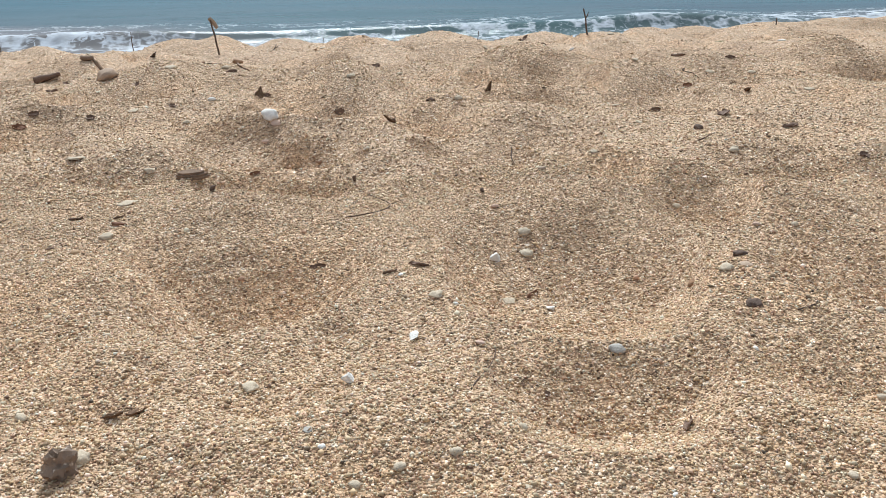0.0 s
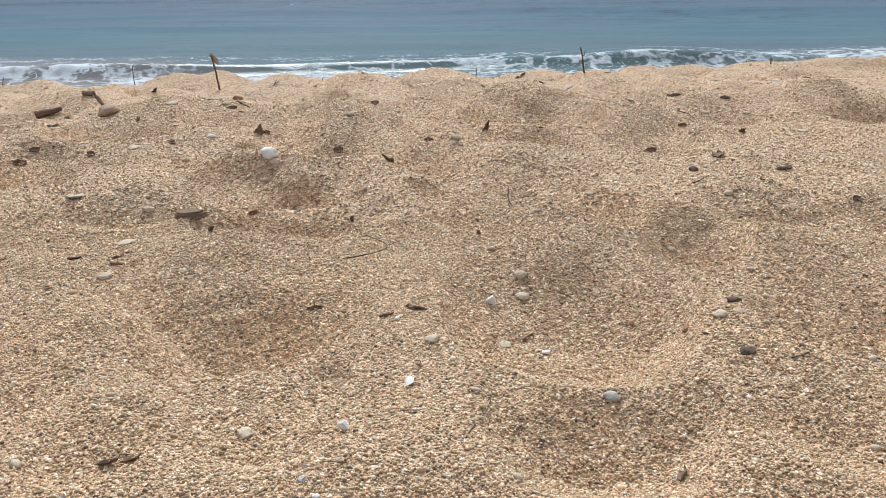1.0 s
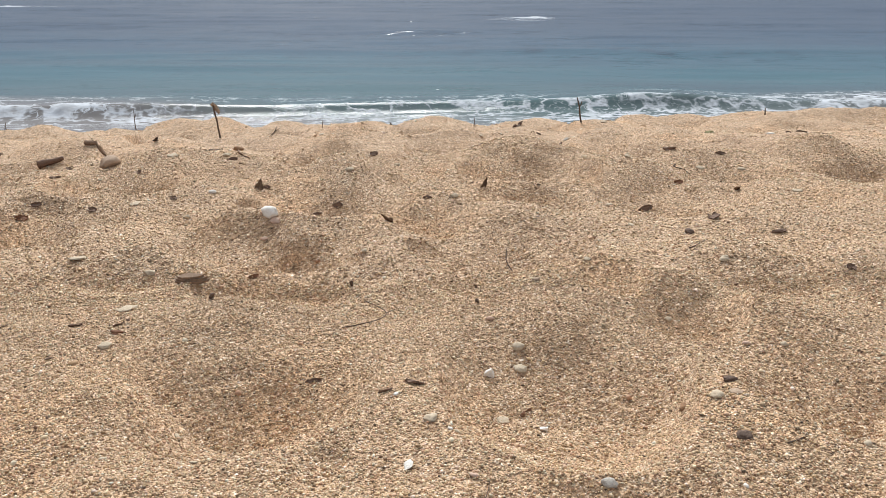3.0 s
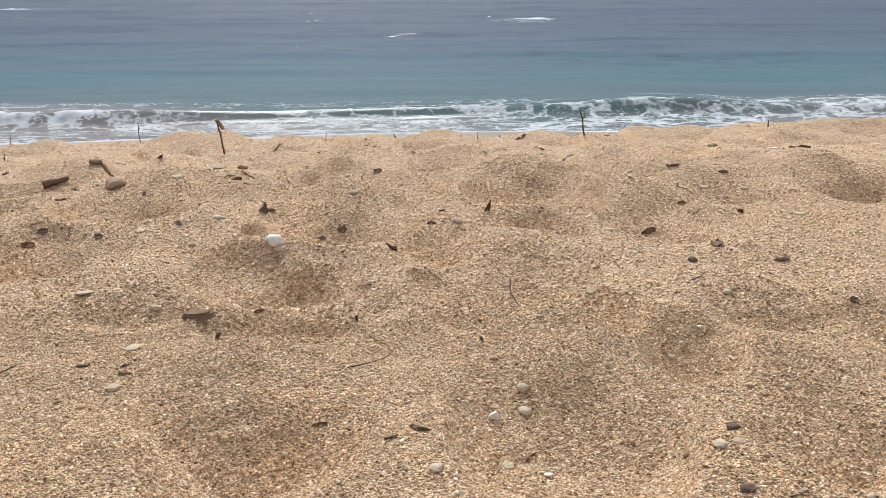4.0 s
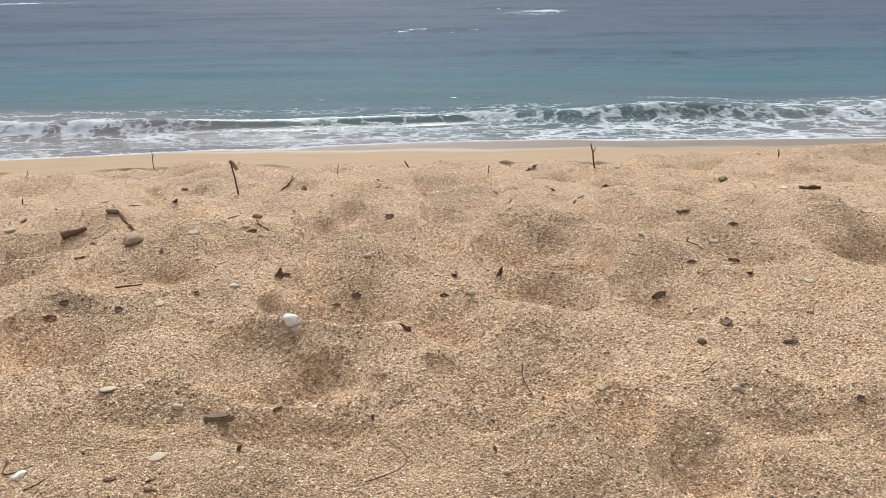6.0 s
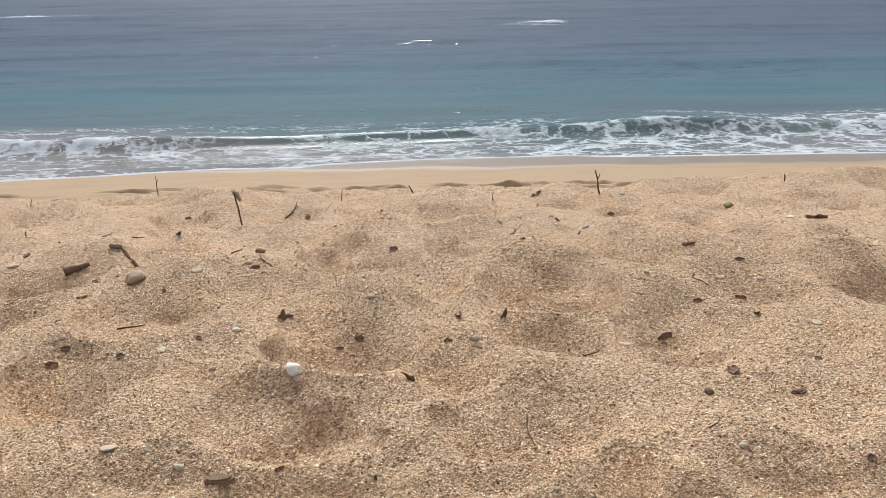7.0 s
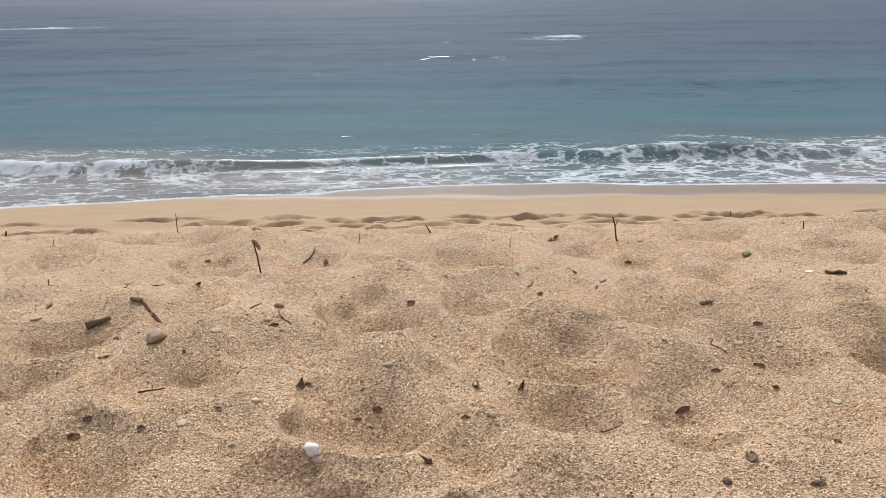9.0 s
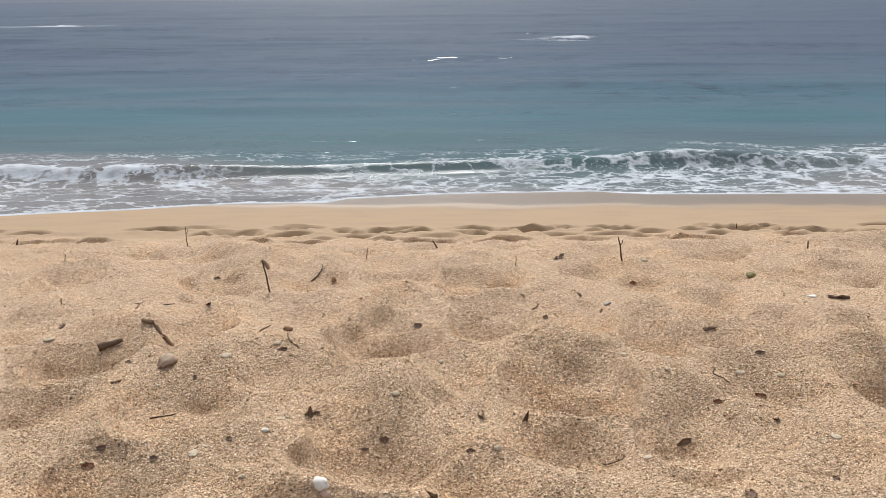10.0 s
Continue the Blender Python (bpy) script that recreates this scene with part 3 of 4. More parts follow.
def pebble(tone, shape, x, y, wide, tall, turn):
    """A stone or piece of shell, sunk a little into the sand."""
    bm = bmesh.new()
    deep = wide * (0.4 if shape == "slab" else seeds.uniform(0.7, 0.95))
    high = {"round": 0.62, "angular": 0.75, "flat": 0.3, "slab": 0.42, "upright": 1.15}[shape] * (tall if shape == "upright" else min(wide, max(tall, 0.5 * wide)))
    shift = Vector((seeds.uniform(0, 50), seeds.uniform(0, 50), seeds.uniform(0, 50)))
    if shape == "slab":
        # split layers of one rock, each set back from the one below
        for k in range(3):
            ring = []
            for side in (0, 1):
                for c in range(9):
                    a = 2 * math.pi * c / 9
                    r = (0.5 - 0.07 * k) * (1 + 0.35 * noise.noise((2 * math.cos(a), 2 * math.sin(a), shift.x + 0.2 * k)))
                    ring.append(bm.verts.new((r * math.cos(a), r * math.sin(a), -0.5 + 0.33 * (k + side) + 0.1 * noise.noise((c * 0.5, k, shift.y)))))
            bm.faces.new(ring[:9][::-1])
            bm.faces.new(ring[9:])
            for c in range(9):
                bm.faces.new((ring[c], ring[(c + 1) % 9], ring[9 + (c + 1) % 9], ring[9 + c]))
    elif shape == "upright":
        # a jagged lump of rock with split faces
        bmesh.ops.create_icosphere(bm, subdivisions=3, radius=0.5)
        for v in bm.verts:
            d = v.co.normalized()
            step = round(3.0 * noise.noise(d * 1.6 + shift)) / 3.0
            v.co = d * 0.5 * (0.9 + 0.55 * step + 0.35 * noise.noise(d * 2.8 + shift) + 0.16 * noise.noise(d * 8 + shift))
    elif shape == "angular":
        # a broken stone: the hull of a few corners, its edges worn
        for _ in range(11):
            d = Vector((seeds.gauss(0, 1), seeds.gauss(0, 1), seeds.gauss(0, 1))).normalized()
            bm.verts.new(d * seeds.uniform(0.36, 0.6))
        hull = bmesh.ops.convex_hull(bm, input=bm.verts)
        bmesh.ops.delete(bm, geom=[g for g in hull["geom_interior"] if isinstance(g, bmesh.types.BMVert)], context="VERTS")
        bmesh.ops.bevel(bm, geom=bm.edges[:], offset=0.02, segments=1, affect="EDGES", profile=0.6)
    else:
        bmesh.ops.create_icosphere(bm, subdivisions=3 if wide > 0.02 else 2, radius=0.5)
        for v in bm.verts:
            d = v.co.normalized()
            v.co = d * 0.5 * (1 + 0.36 * noise.noise(d * 1.4 + shift) + 0.09 * noise.noise(d * 3 + shift))
    bmesh.ops.scale(bm, vec=(wide * 1.05, deep, high), verts=bm.verts)
    ob = new("pebble", mesh_of(bm, "pebble", STONES[tone], shape in ("round", "flat")))
    ob.matrix_world = Matrix.Translation((x, y, ground_at(x, y) + (0.36 if shape == "angular" else 0.26) * high)) @ lean_at(x, y) @ pose(0, 0, 0, 0, 0, turn)
    size = "tiny" if wide < 0.018 else "small" if wide < 0.045 else "fist-sized"
    return tagged(ob, f"{size} {STONE_WORDS[tone]} {SHAPE_WORDS[shape]} pebble half sunk in sand", "pebble", "pebbles on the beach")


def bark_chip(tone, x, y, wide, tall, turn):
    """A splintered fragment of bark: a thick, torn, slightly cupped sliver."""
    bm = bmesh.new()
    n, m = 9, 5
    deep, thick = max(tall * 1.1, wide * 0.28), max(0.07 * wide, 0.0016)
    shift = seeds.uniform(0, 60)
    grid = {}
    for k in (0, 1):
        for i in range(n):
            for j in range(m):
                a, b = i / (n - 1) - 0.5, j / (m - 1) - 0.5
                torn = (1 - 0.85 * abs(2 * a + 0.4 * noise.noise((shift, 1, 2))) ** 1.6 * 0.75) + 0.45 * noise.noise((a * 6, shift, 0.3 + 3 * (b > 0)))
                px = a * wide * (1 + 0.22 * noise.noise((b * 6, shift, 7.0)))
                py = b * deep * torn
                pz = 0.16 * deep * (2 * b) ** 2 + 0.14 * wide * noise.noise((a * 2.2, b * 2, shift)) + 0.1 * wide * a * a + (thick if k else 0)
                grid[k, i, j] = bm.verts.new((px, py, pz))
    for i in range(n - 1):
        for j in range(m - 1):
            bm.faces.new((grid[1, i, j], grid[1, i + 1, j], grid[1, i + 1, j + 1], grid[1, i, j + 1]))
            bm.faces.new((grid[0, i, j], grid[0, i, j + 1], grid[0, i + 1, j + 1], grid[0, i + 1, j]))
    for i in range(n - 1):
        bm.faces.new((grid[0, i, 0], grid[0, i + 1, 0], grid[1, i + 1, 0], grid[1, i, 0]))
        bm.faces.new((grid[1, i, m - 1], grid[1, i + 1, m - 1], grid[0, i + 1, m - 1], grid[0, i, m - 1]))
    for j in range(m - 1):
        bm.faces.new((grid[1, 0, j], grid[1, 0, j + 1], grid[0, 0, j + 1], grid[0, 0, j]))
        bm.faces.new((grid[0, n - 1, j], grid[0, n - 1, j + 1], grid[1, n - 1, j + 1], grid[1, n - 1, j]))
    ob = new("bark_chip", mesh_of(bm, "bark_chip", WOODS[tone], False))
    ob.matrix_world = Matrix.Translation((x, y, ground_at(x, y) - 0.1 * thick)) @ lean_at(x, y) @ pose(0, 0, 0, 14, 0, turn)
    word = "dark brown" if tone == "bark" else "reddish-brown"
    return tagged(ob, f"{word} splintered chip of bark lying on coarse sand", "bark chip", "bark chips on the beach")


def tube(bm, points, radii, sides=7):
    rings = []
    for k, p in enumerate(points):
        ahead = (points[min(k + 1, len(points) - 1)] - points[max(k - 1, 0)]).normalized()
        a = ahead.orthogonal().normalized()
        b = ahead.cross(a)
        rings.append([bm.verts.new(p + radii[k] * (1 + 0.18 * noise.noise((k * 0.7, s * 1.3, radii[0] * 900))) *
                                   (a * math.cos(2 * math.pi * s / sides) + b * math.sin(2 * math.pi * s / sides))) for s in range(sides)])
    for r0, r1 in zip(rings, rings[1:]):
        for s in range(sides):
            bm.faces.new((r0[s], r0[(s + 1) % sides], r1[(s + 1) % sides], r1[s]))
    bm.faces.new(rings[0][::-1])
    bm.faces.new(rings[-1])


def dry_leaf(tone, x, y, long, wide, turn, stand):
    """A curled dry leaf: a thin blade with its raised midrib and a stalk."""
    root = new("dry_leaf")
    root.matrix_world = Matrix.Translation((x, y, ground_at(x, y) + 0.002)) @ lean_at(x, y) @ pose(0, 0, 0, 0, -55 * stand, turn + 90 * (stand > 0.8))
    shift = seeds.uniform(0, 40)
    material = WOODS["dark" if tone == "dark" else tone]
    def blade_at(a, b):
        half = 0.5 * wide * math.sin(math.pi * min(0.98, 0.04 + 0.94 * a) ** 0.8) * (1 + 0.45 * noise.noise((a * 5, shift, 2.0 * (b > 0))))
        roll = 0.9 * noise.noise((shift, 3, 1)) + 1.3 * (a - 0.5) * noise.noise((shift, 8, 2))
        side, lift = b * half * (1 - 0.25 * abs(b)), 0.55 * half * b * b
        return Vector((a * long - (0 if stand > 0.8 else 0.5 * long), side * math.cos(roll) - lift * math.sin(roll) + 0.1 * long * noise.noise((a * 2, shift, 5)),
                       side * math.sin(roll) + lift * math.cos(roll) + 0.3 * long * (a - 0.4) ** 2 + 0.2 * wide * noise.noise((a * 4, b * 2, shift))))
    bm = bmesh.new()
    n, m = 13, 7
    top = [[bm.verts.new(blade_at(i / (n - 1), 2 * j / (m - 1) - 1) + Vector((0, 0, 0.0008))) for j in range(m)] for i in range(n)]
    low = [[bm.verts.new(v.co - Vector((0, 0, 0.0012))) for v in r] for r in top]
    for i in range(n - 1):
        for j in range(m - 1):
            bm.faces.new((top[i][j], top[i + 1][j], top[i + 1][j + 1], top[i][j + 1]))
            bm.faces.new((low[i][j], low[i][j + 1], low[i + 1][j + 1], low[i + 1][j]))
        bm.faces.new((low[i][0], low[i + 1][0], top[i + 1][0], top[i][0]))
        bm.faces.new((top[i][-1], top[i + 1][-1], low[i + 1][-1], low[i][-1]))
    for j in range(m - 1):
        bm.faces.new((top[0][j], top[0][j + 1], low[0][j + 1], low[0][j]))
        bm.faces.new((low[-1][j], low[-1][j + 1], top[-1][j + 1], top[-1][j]))
    part("blade", bm, material, root)
    bm = bmesh.new()
    spine = [blade_at(k / 8, 0) + Vector((0, 0, 0.001)) for k in range(9)]
    tube(bm, spine, [0.0009] * 9, 5)
    part("midrib", bm, WOODS["dark"], root)
    bm = bmesh.new()
    foot = spine[0]
    tube(bm, [foot, foot + Vector((-0.1 * long, 0.02 * long, -0.01 * long)), foot + Vector((-0.2 * long, 0.05 * long, -0.01 * long))], [0.0011, 0.0009, 0.0008], 5)
    part("stalk", bm, WOODS["dark"], root)
    word = {"brown": "curled brown", "tan": "tan dried-out", "dark": "dark shrivelled"}[tone]
    pose_word = "stuck upright in" if stand > 0.8 else "lying on"
    return tagged(root, f"{word} dead leaf {pose_word} loose beach sand", "leaf", "dead leaves on the beach")


def twig(tone, x0, y0, x1, y1, radius, bend):
    """A thin twig that lies along the sand, with the stub of a side shoot."""
    root = new("twig")
    a, b = Vector((x0, y0, ground_at(x0, y0))), Vector((x1, y1, ground_at(x1, y1)))
    root.matrix_world = Matrix.Translation(a)
    across = Vector((b.y - a.y, a.x - b.x, 0))
    pts, n = [], 12
    for k in range(n + 1):
        t = k / n
        p = a.lerp(b, t) + across * bend * math.sin(math.pi * t) + across * 0.04 * noise.noise((t * 3, x0 * 9, y0 * 9))
        p.z = max(ground_at(p.x, p.y) + 0.9 * radius, a.lerp(b, t).z)
        pts.append(p - a)
    bm = bmesh.new()
    tube(bm, pts, [radius * (1.1 - 0.55 * k / n) for k in range(n + 1)])
    part("stem", bm, WOODS[tone], root)
    if abs(bend) > 0.07:
        bm = bmesh.new()
        s = pts[7]
        tip = s + (b - a) * 0.16 + across * 0.12 + Vector((0, 0, 3 * radius))
        tube(bm, [s, s.lerp(tip, 0.5), tip], [0.6 * radius, 0.5 * radius, 0.3 * radius], 6)
        part("shoot", bm, WOODS[tone], root)
    word = {"wood": "weathered brown driftwood stick", "bark": "short thick dark broken branch"}.get(tone, "thin dark dry twig")
    return tagged(root, f"{word} lying across bumpy coarse sand", "twig", "twigs on the beach")


def standing_stick(tone, x, y, lean, tall, radius):
    """A stick stuck upright in the sand, with a knot and a broken tip."""
    root = new("standing_stick")
    root.matrix_world = Matrix.Translation((x, y, ground_at(x, y)))
    n = 9
    pts = [Vector((lean * t + 0.03 * tall * noise.noise((t * 4, x, y)), 0.02 * tall * noise.noise((t * 4, y, x)), -0.02 + (tall + 0.02) * t)) for t in [k / n for k in range(n + 1)]]
    bm = bmesh.new()
    tube(bm, pts, [radius * (1.05 - 0.35 * k / n) for k in range(n + 1)])
    part("stem", bm, WOODS["dark"], root)
    if tone == "wood":
        bm = bmesh.new()
        tip = pts[-1]
        top, low = tip + Vector((-0.008, 0, 0.012)), tip + Vector((0.034, -0.004, -0.045))
        side = Vector((0.010, 0.003, 0.007))
        ring = []
        for k in range(9):
            t = k / 8
            mid = top.lerp(low, t) + Vector((0, 0.012 * math.sin(3 * t), 0))
            w = 0.55 + 0.45 * math.sin(math.pi * min(1, 0.15 + 0.8 * t))
            ring.append([bm.verts.new(mid + side * w * a + Vector((0, b, 0))) for a, b in ((-1, -0.0015), (1, -0.001), (1, 0.001), (-1, 0.0015))])
        for r0, r1 in zip(ring, ring[1:]):
            for k in range(4):
                bm.faces.new((r0[k], r0[(k + 1) % 4], r1[(k + 1) % 4], r1[k]))
        bm.faces.new(ring[0][::-1])
        bm.faces.new(ring[-1])
        part("dry_leaf_blade", bm, WOODS["pale"], root, "pale dry leaf caught on the tip")
    elif tall > 0.1:
        bm = bmesh.new()
        s = pts[6]
        tube(bm, [s, s + Vector((0.012, 0, 0.018)), s + Vector((0.016, 0.002, 0.04))], [0.6 * radius, 0.5 * radius, 0.3 * radius], 6)
        part("shoot", bm, WOODS["dark"], root)
    words = "dark stick with a pale leaf on its tip standing in sand" if tone == "wood" else \
        "thin dark branching twig standing upright in the sand" if tall > 0.1 else "short dark stub of a stick poking out of sand"
    return tagged(root, words, "stick", "sticks standing in the sand")


pebble("white", "angular", -0.134, 0.972, 0.0216, 0.0216, -13)
pebble("cream", "round", 0.471, 1.275, 0.0252, 0.0194, 2)
pebble("white", "angular", -0.050, 1.111, 0.0237, 0.0152, -6)
pebble("cream", "round", -0.018, 1.263, 0.0258, 0.0168, 5)
pebble("cream", "round", 0.161, 1.588, 0.0249, 0.0212, 6)
pebble("white", "angular", 0.098, 1.511, 0.0270, 0.0270, -21)
pebble("cream", "round", 0.161, 1.533, 0.0244, 0.0171, -24)
pebble("white", "angular", 0.188, 1.355, 0.0241, 0.0153, 16)
pebble("grey", "round", 0.248, 1.063, 0.0228, 0.0143, -12)
pebble("cream", "flat", 0.116, 1.385, 0.0241, 0.0109, -13)
pebble("pink", "round", 0.106, 1.691, 0.0166, 0.0183, 24)
pebble("white", "round", -0.082, 1.359, 0.0123, 0.0082, -1)
pebble("cream", "round", 0.028, 1.224, 0.0130, 0.0100, 16)
pebble("white", "round", 0.016, 1.225, 0.0099, 0.0079, -1)
pebble("cream", "round", -0.274, 0.995, 0.0254, 0.0152, 6)
pebble("cream", "flat", -0.390, 1.147, 0.0131, 0.0090, -17)
pebble("cream", "flat", -0.478, 1.335, 0.0163, 0.0061, 6)
pebble("cream", "round", -0.418, 0.786, 0.0215, 0.0192, 18)
pebble("granite", "upright", -0.429, 0.760, 0.0350, 0.0380, 1)
pebble("cream", "round", -0.532, 0.877, 0.0176, 0.0139, 12)
pebble("white", "round", -0.144, 0.797, 0.0094, 0.0079, 8)
pebble("cream", "round", 0.011, 0.790, 0.0149, 0.0135, -21)
pebble("cream", "round", -0.053, 0.766, 0.0151, 0.0137, 12)
pebble("cream", "round", 0.093, 0.850, 0.0157, 0.0143, 4)
pebble("white", "round", 0.439, 1.037, 0.0111, 0.0094, -9)
pebble("cream", "round", 0.454, 0.763, 0.0148, 0.0111, -23)
pebble("tan", "flat", 0.504, 1.281, 0.0210, 0.0086, 18)
pebble("dark", "round", 0.510, 1.330, 0.0223, 0.0159, -1)
pebble("brown", "round", 0.433, 1.332, 0.0209, 0.0149, 10)
pebble("dark", "round", 0.477, 1.157, 0.0229, 0.0128, 18)
pebble("cream", "round", 0.670, 1.151, 0.0156, 0.0136, 10)
pebble("cream", "flat", -0.956, 2.068, 0.0429, 0.0132, 21)
pebble("cream", "flat", -0.722, 1.772, 0.0442, 0.0248, -5)
pebble("dark", "angular", -0.229, 1.979, 0.0244, 0.0244, 15)
pebble("dark", "angular", -0.518, 1.749, 0.0280, 0.0224, -2)
pebble("dark", "angular", 0.083, 1.778, 0.0168, 0.0184, 21)
pebble("rock", "slab", -0.618, 1.924, 0.0788, 0.0263, 18)
pebble("white", "round", -0.546, 2.541, 0.0560, 0.0460, -20)
pebble("pink", "flat", -0.526, 2.514, 0.0355, 0.0217, -18)
pebble("dark", "round", 0.755, 2.428, 0.0327, 0.0269, -14)
pebble("tan", "round", -1.473, 3.623, 0.1050, 0.1000, 23)
pebble("grey", "flat", -0.165, 0.828, 0.0146, 0.0073, -3)
pebble("cream", "flat", 0.087, 0.733, 0.0113, 0.0063, 6)
pebble("cream", "round", -0.101, 0.740, 0.0149, 0.0095, -9)
pebble("cream", "round", 0.585, 0.958, 0.0136, 0.0119, 0)
pebble("white", "round", 0.246, 0.729, 0.0075, 0.0063, -5)
pebble("pink", "round", 0.049, 1.068, 0.0138, 0.0089, -7)
pebble("cream", "flat", -0.529, 1.142, 0.0139, 0.0139, 4)
pebble("cream", "round", 0.692, 1.539, 0.0149, 0.0149, 4)
pebble("pink", "round", 0.618, 1.548, 0.0172, 0.0126, 20)
pebble("cream", "flat", 0.515, 1.747, 0.0165, 0.0181, 9)
pebble("tan", "round", 0.222, 1.827, 0.0178, 0.0134, 21)
pebble("cream", "flat", -0.886, 2.388, 0.0211, 0.0158, 17)
pebble("cream", "round", -0.844, 2.647, 0.0234, 0.0175, 24)
pebble("pink", "round", -0.549, 2.457, 0.0230, 0.0159, 8)
pebble("cream", "flat", 0.379, 2.060, 0.0184, 0.0123, -16)
pebble("cream", "round", 0.746, 2.077, 0.0187, 0.0156, 18)
pebble("cream", "flat", 0.594, 2.505, 0.0257, 0.0147, 23)
pebble("cream", "round", -0.215, 2.200, 0.0196, 0.0147, 20)
pebble("white", "round", -1.031, 1.720, 0.0360, 0.0221, 3)
pebble("cream", "round", -0.699, 1.583, 0.0273, 0.0178, 10)
pebble("cream", "round", -0.743, 1.998, 0.0254, 0.0169, -14)
pebble("cream", "round", 0.742, 2.069, 0.0224, 0.0192, 16)
pebble("green", "round", 1.755, 5.404, 0.0760, 0.0684, 3)
pebble("brown", "round", -1.012, 4.080, 0.0473, 0.0442, -10)
pebble("cream", "round", -2.250, 4.016, 0.0522, 0.0359, -21)
pebble("cream", "flat", -1.058, 2.771, 0.0442, 0.0265, 17)
pebble("white", "flat", 1.864, 4.685, 0.0511, 0.0329, 24)
pebble("cream", "flat", 0.651, 3.738, 0.0334, 0.0223, -20)
pebble("cream", "flat", -0.676, 4.626, 0.0386, 0.0210, 15)
pebble("cream", "round", -0.204, 3.692, 0.0292, 0.0213, -4)
pebble("brown", "angular", -1.007, 5.330, 0.0570, 0.0498, -17)
pebble("cream", "round", -1.018, 3.863, 0.0359, 0.0269, -10)
pebble("cream", "flat", -1.191, 3.614, 0.0462, 0.0260, 13)
pebble("cream", "flat", 1.082, 5.560, 0.0475, 0.0357, 18)
pebble("cream", "flat", 1.144, 3.603, 0.0388, 0.0222, -22)
pebble("cream", "flat", 1.315, 3.580, 0.0342, 0.0342, 5)
pebble("grey", "round", 0.696, 4.593, 0.0437, 0.0303, -22)
pebble("cream", "round", 0.225, 4.762, 0.0367, 0.0267, 10)
pebble("cream", "round", -0.362, 3.200, 0.0299, 0.0200, -8)
pebble("cream", "round", 0.785, 3.465, 0.0291, 0.0212, 19)
pebble("cream", "flat", 1.298, 2.949, 0.0337, 0.0216, 24)
pebble("cream", "flat", 0.583, 2.815, 0.0296, 0.0169, 0)
pebble("cream", "round", 0.045, 2.807, 0.0256, 0.0192, 24)
pebble("white", "round", -0.837, 2.945, 0.0274, 0.0205, -9)
pebble("cream", "flat", -0.806, 3.085, 0.0371, 0.0186, -21)
bark_chip("bark", 0.314, 0.910, 0.0320, 0.0146, 4)
bark_chip("bark", -0.803, 1.686, 0.0288, 0.0157, -23)
bark_chip("bark", -0.704, 1.676, 0.0267, 0.0120, -15)
bark_chip("rust", -0.483, 2.010, 0.0297, 0.0104, -4)
bark_chip("bark", -0.250, 1.476, 0.0300, 0.0081, 5)
bark_chip("bark", -0.102, 1.374, 0.0267, 0.0103, -17)
bark_chip("bark", -0.050, 1.412, 0.0395, 0.0139, -22)
bark_chip("rust", 0.161, 1.410, 0.0295, 0.0091, 18)
bark_chip("bark", 0.138, 0.985, 0.0086, 0.0078, -9)
twig("bark", -1.956, 3.944, -1.845, 3.981, 0.0186, 0.02)
bark_chip("bark", 1.023, 2.415, 0.0485, 0.0168, 22)
bark_chip("bark", 1.043, 1.999, 0.0275, 0.0206, 19)
bark_chip("rust", -0.690, 1.638, 0.0308, 0.0112, -6)
bark_chip("bark", -2.286, 4.234, 0.0522, 0.0228, -1)
bark_chip("bark", 1.995, 4.636, 0.1084, 0.0325, 1)
bark_chip("bark", -0.979, 3.817, 0.0474, 0.0178, 7)
bark_chip("bark", 0.651, 4.491, 0.0460, 0.0230, 4)
bark_chip("bark", 0.547, 4.689, 0.0500, 0.0214, 2)
bark_chip("bark", -0.357, 4.292, 0.0510, 0.0287, 6)
bark_chip("bark", 0.776, 3.067, 0.0661, 0.0220, 22)
bark_chip("bark", 0.865, 2.542, 0.0507, 0.0317, 0)
bark_chip("bark", -0.388, 2.998, 0.0334, 0.0262, -3)
bark_chip("bark", -1.427, 2.829, 0.0352, 0.0188, 11)
bark_chip("rust", -1.445, 2.747, 0.0419, 0.0233, -13)
bark_chip("bark", -1.204, 2.765, 0.0296, 0.0228, -9)
bark_chip("bark", -0.964, 2.896, 0.0277, 0.0208, 23)
bark_chip("bark", -2.292, 4.227, 0.0594, 0.0264, 1)
bark_chip("bark", -1.696, 3.701, 0.0287, 0.0230, 2)
bark_chip("bark", -1.650, 3.456, 0.0392, 0.0168, -24)
bark_chip("bark", -1.293, 3.475, 0.0257, 0.0200, -4)
bark_chip("bark", -0.461, 2.964, 0.0326, 0.0116, 3)
bark_chip("bark", -0.679, 3.136, 0.0244, 0.0171, -23)
bark_chip("bark", -0.050, 2.790, 0.0302, 0.0151, 5)
bark_chip("bark", 1.152, 4.160, 0.0684, 0.0187, 6)
bark_chip("bark", 1.268, 3.734, 0.0463, 0.0202, -21)
bark_chip("bark", 0.332, 4.400, 0.0443, 0.0253, 6)
bark_chip("bark", -1.819, 5.419, 0.0483, 0.0242, -1)
bark_chip("bark", 0.534, 5.810, 0.0581, 0.0664, 8)
bark_chip("rust", 0.956, 5.246, 0.0456, 0.0228, -7)
bark_chip("bark", 0.505, 3.502, 0.0237, 0.0119, 10)
bark_chip("rust", 0.970, 3.321, 0.0353, 0.0202, 11)
bark_chip("rust", 1.197, 3.475, 0.0452, 0.0176, -23)
bark_chip("bark", 1.218, 2.733, 0.0265, 0.0221, -21)
dry_leaf("brown", -0.430, 0.909, 0.0251, 0.0129, 8, 0.2)
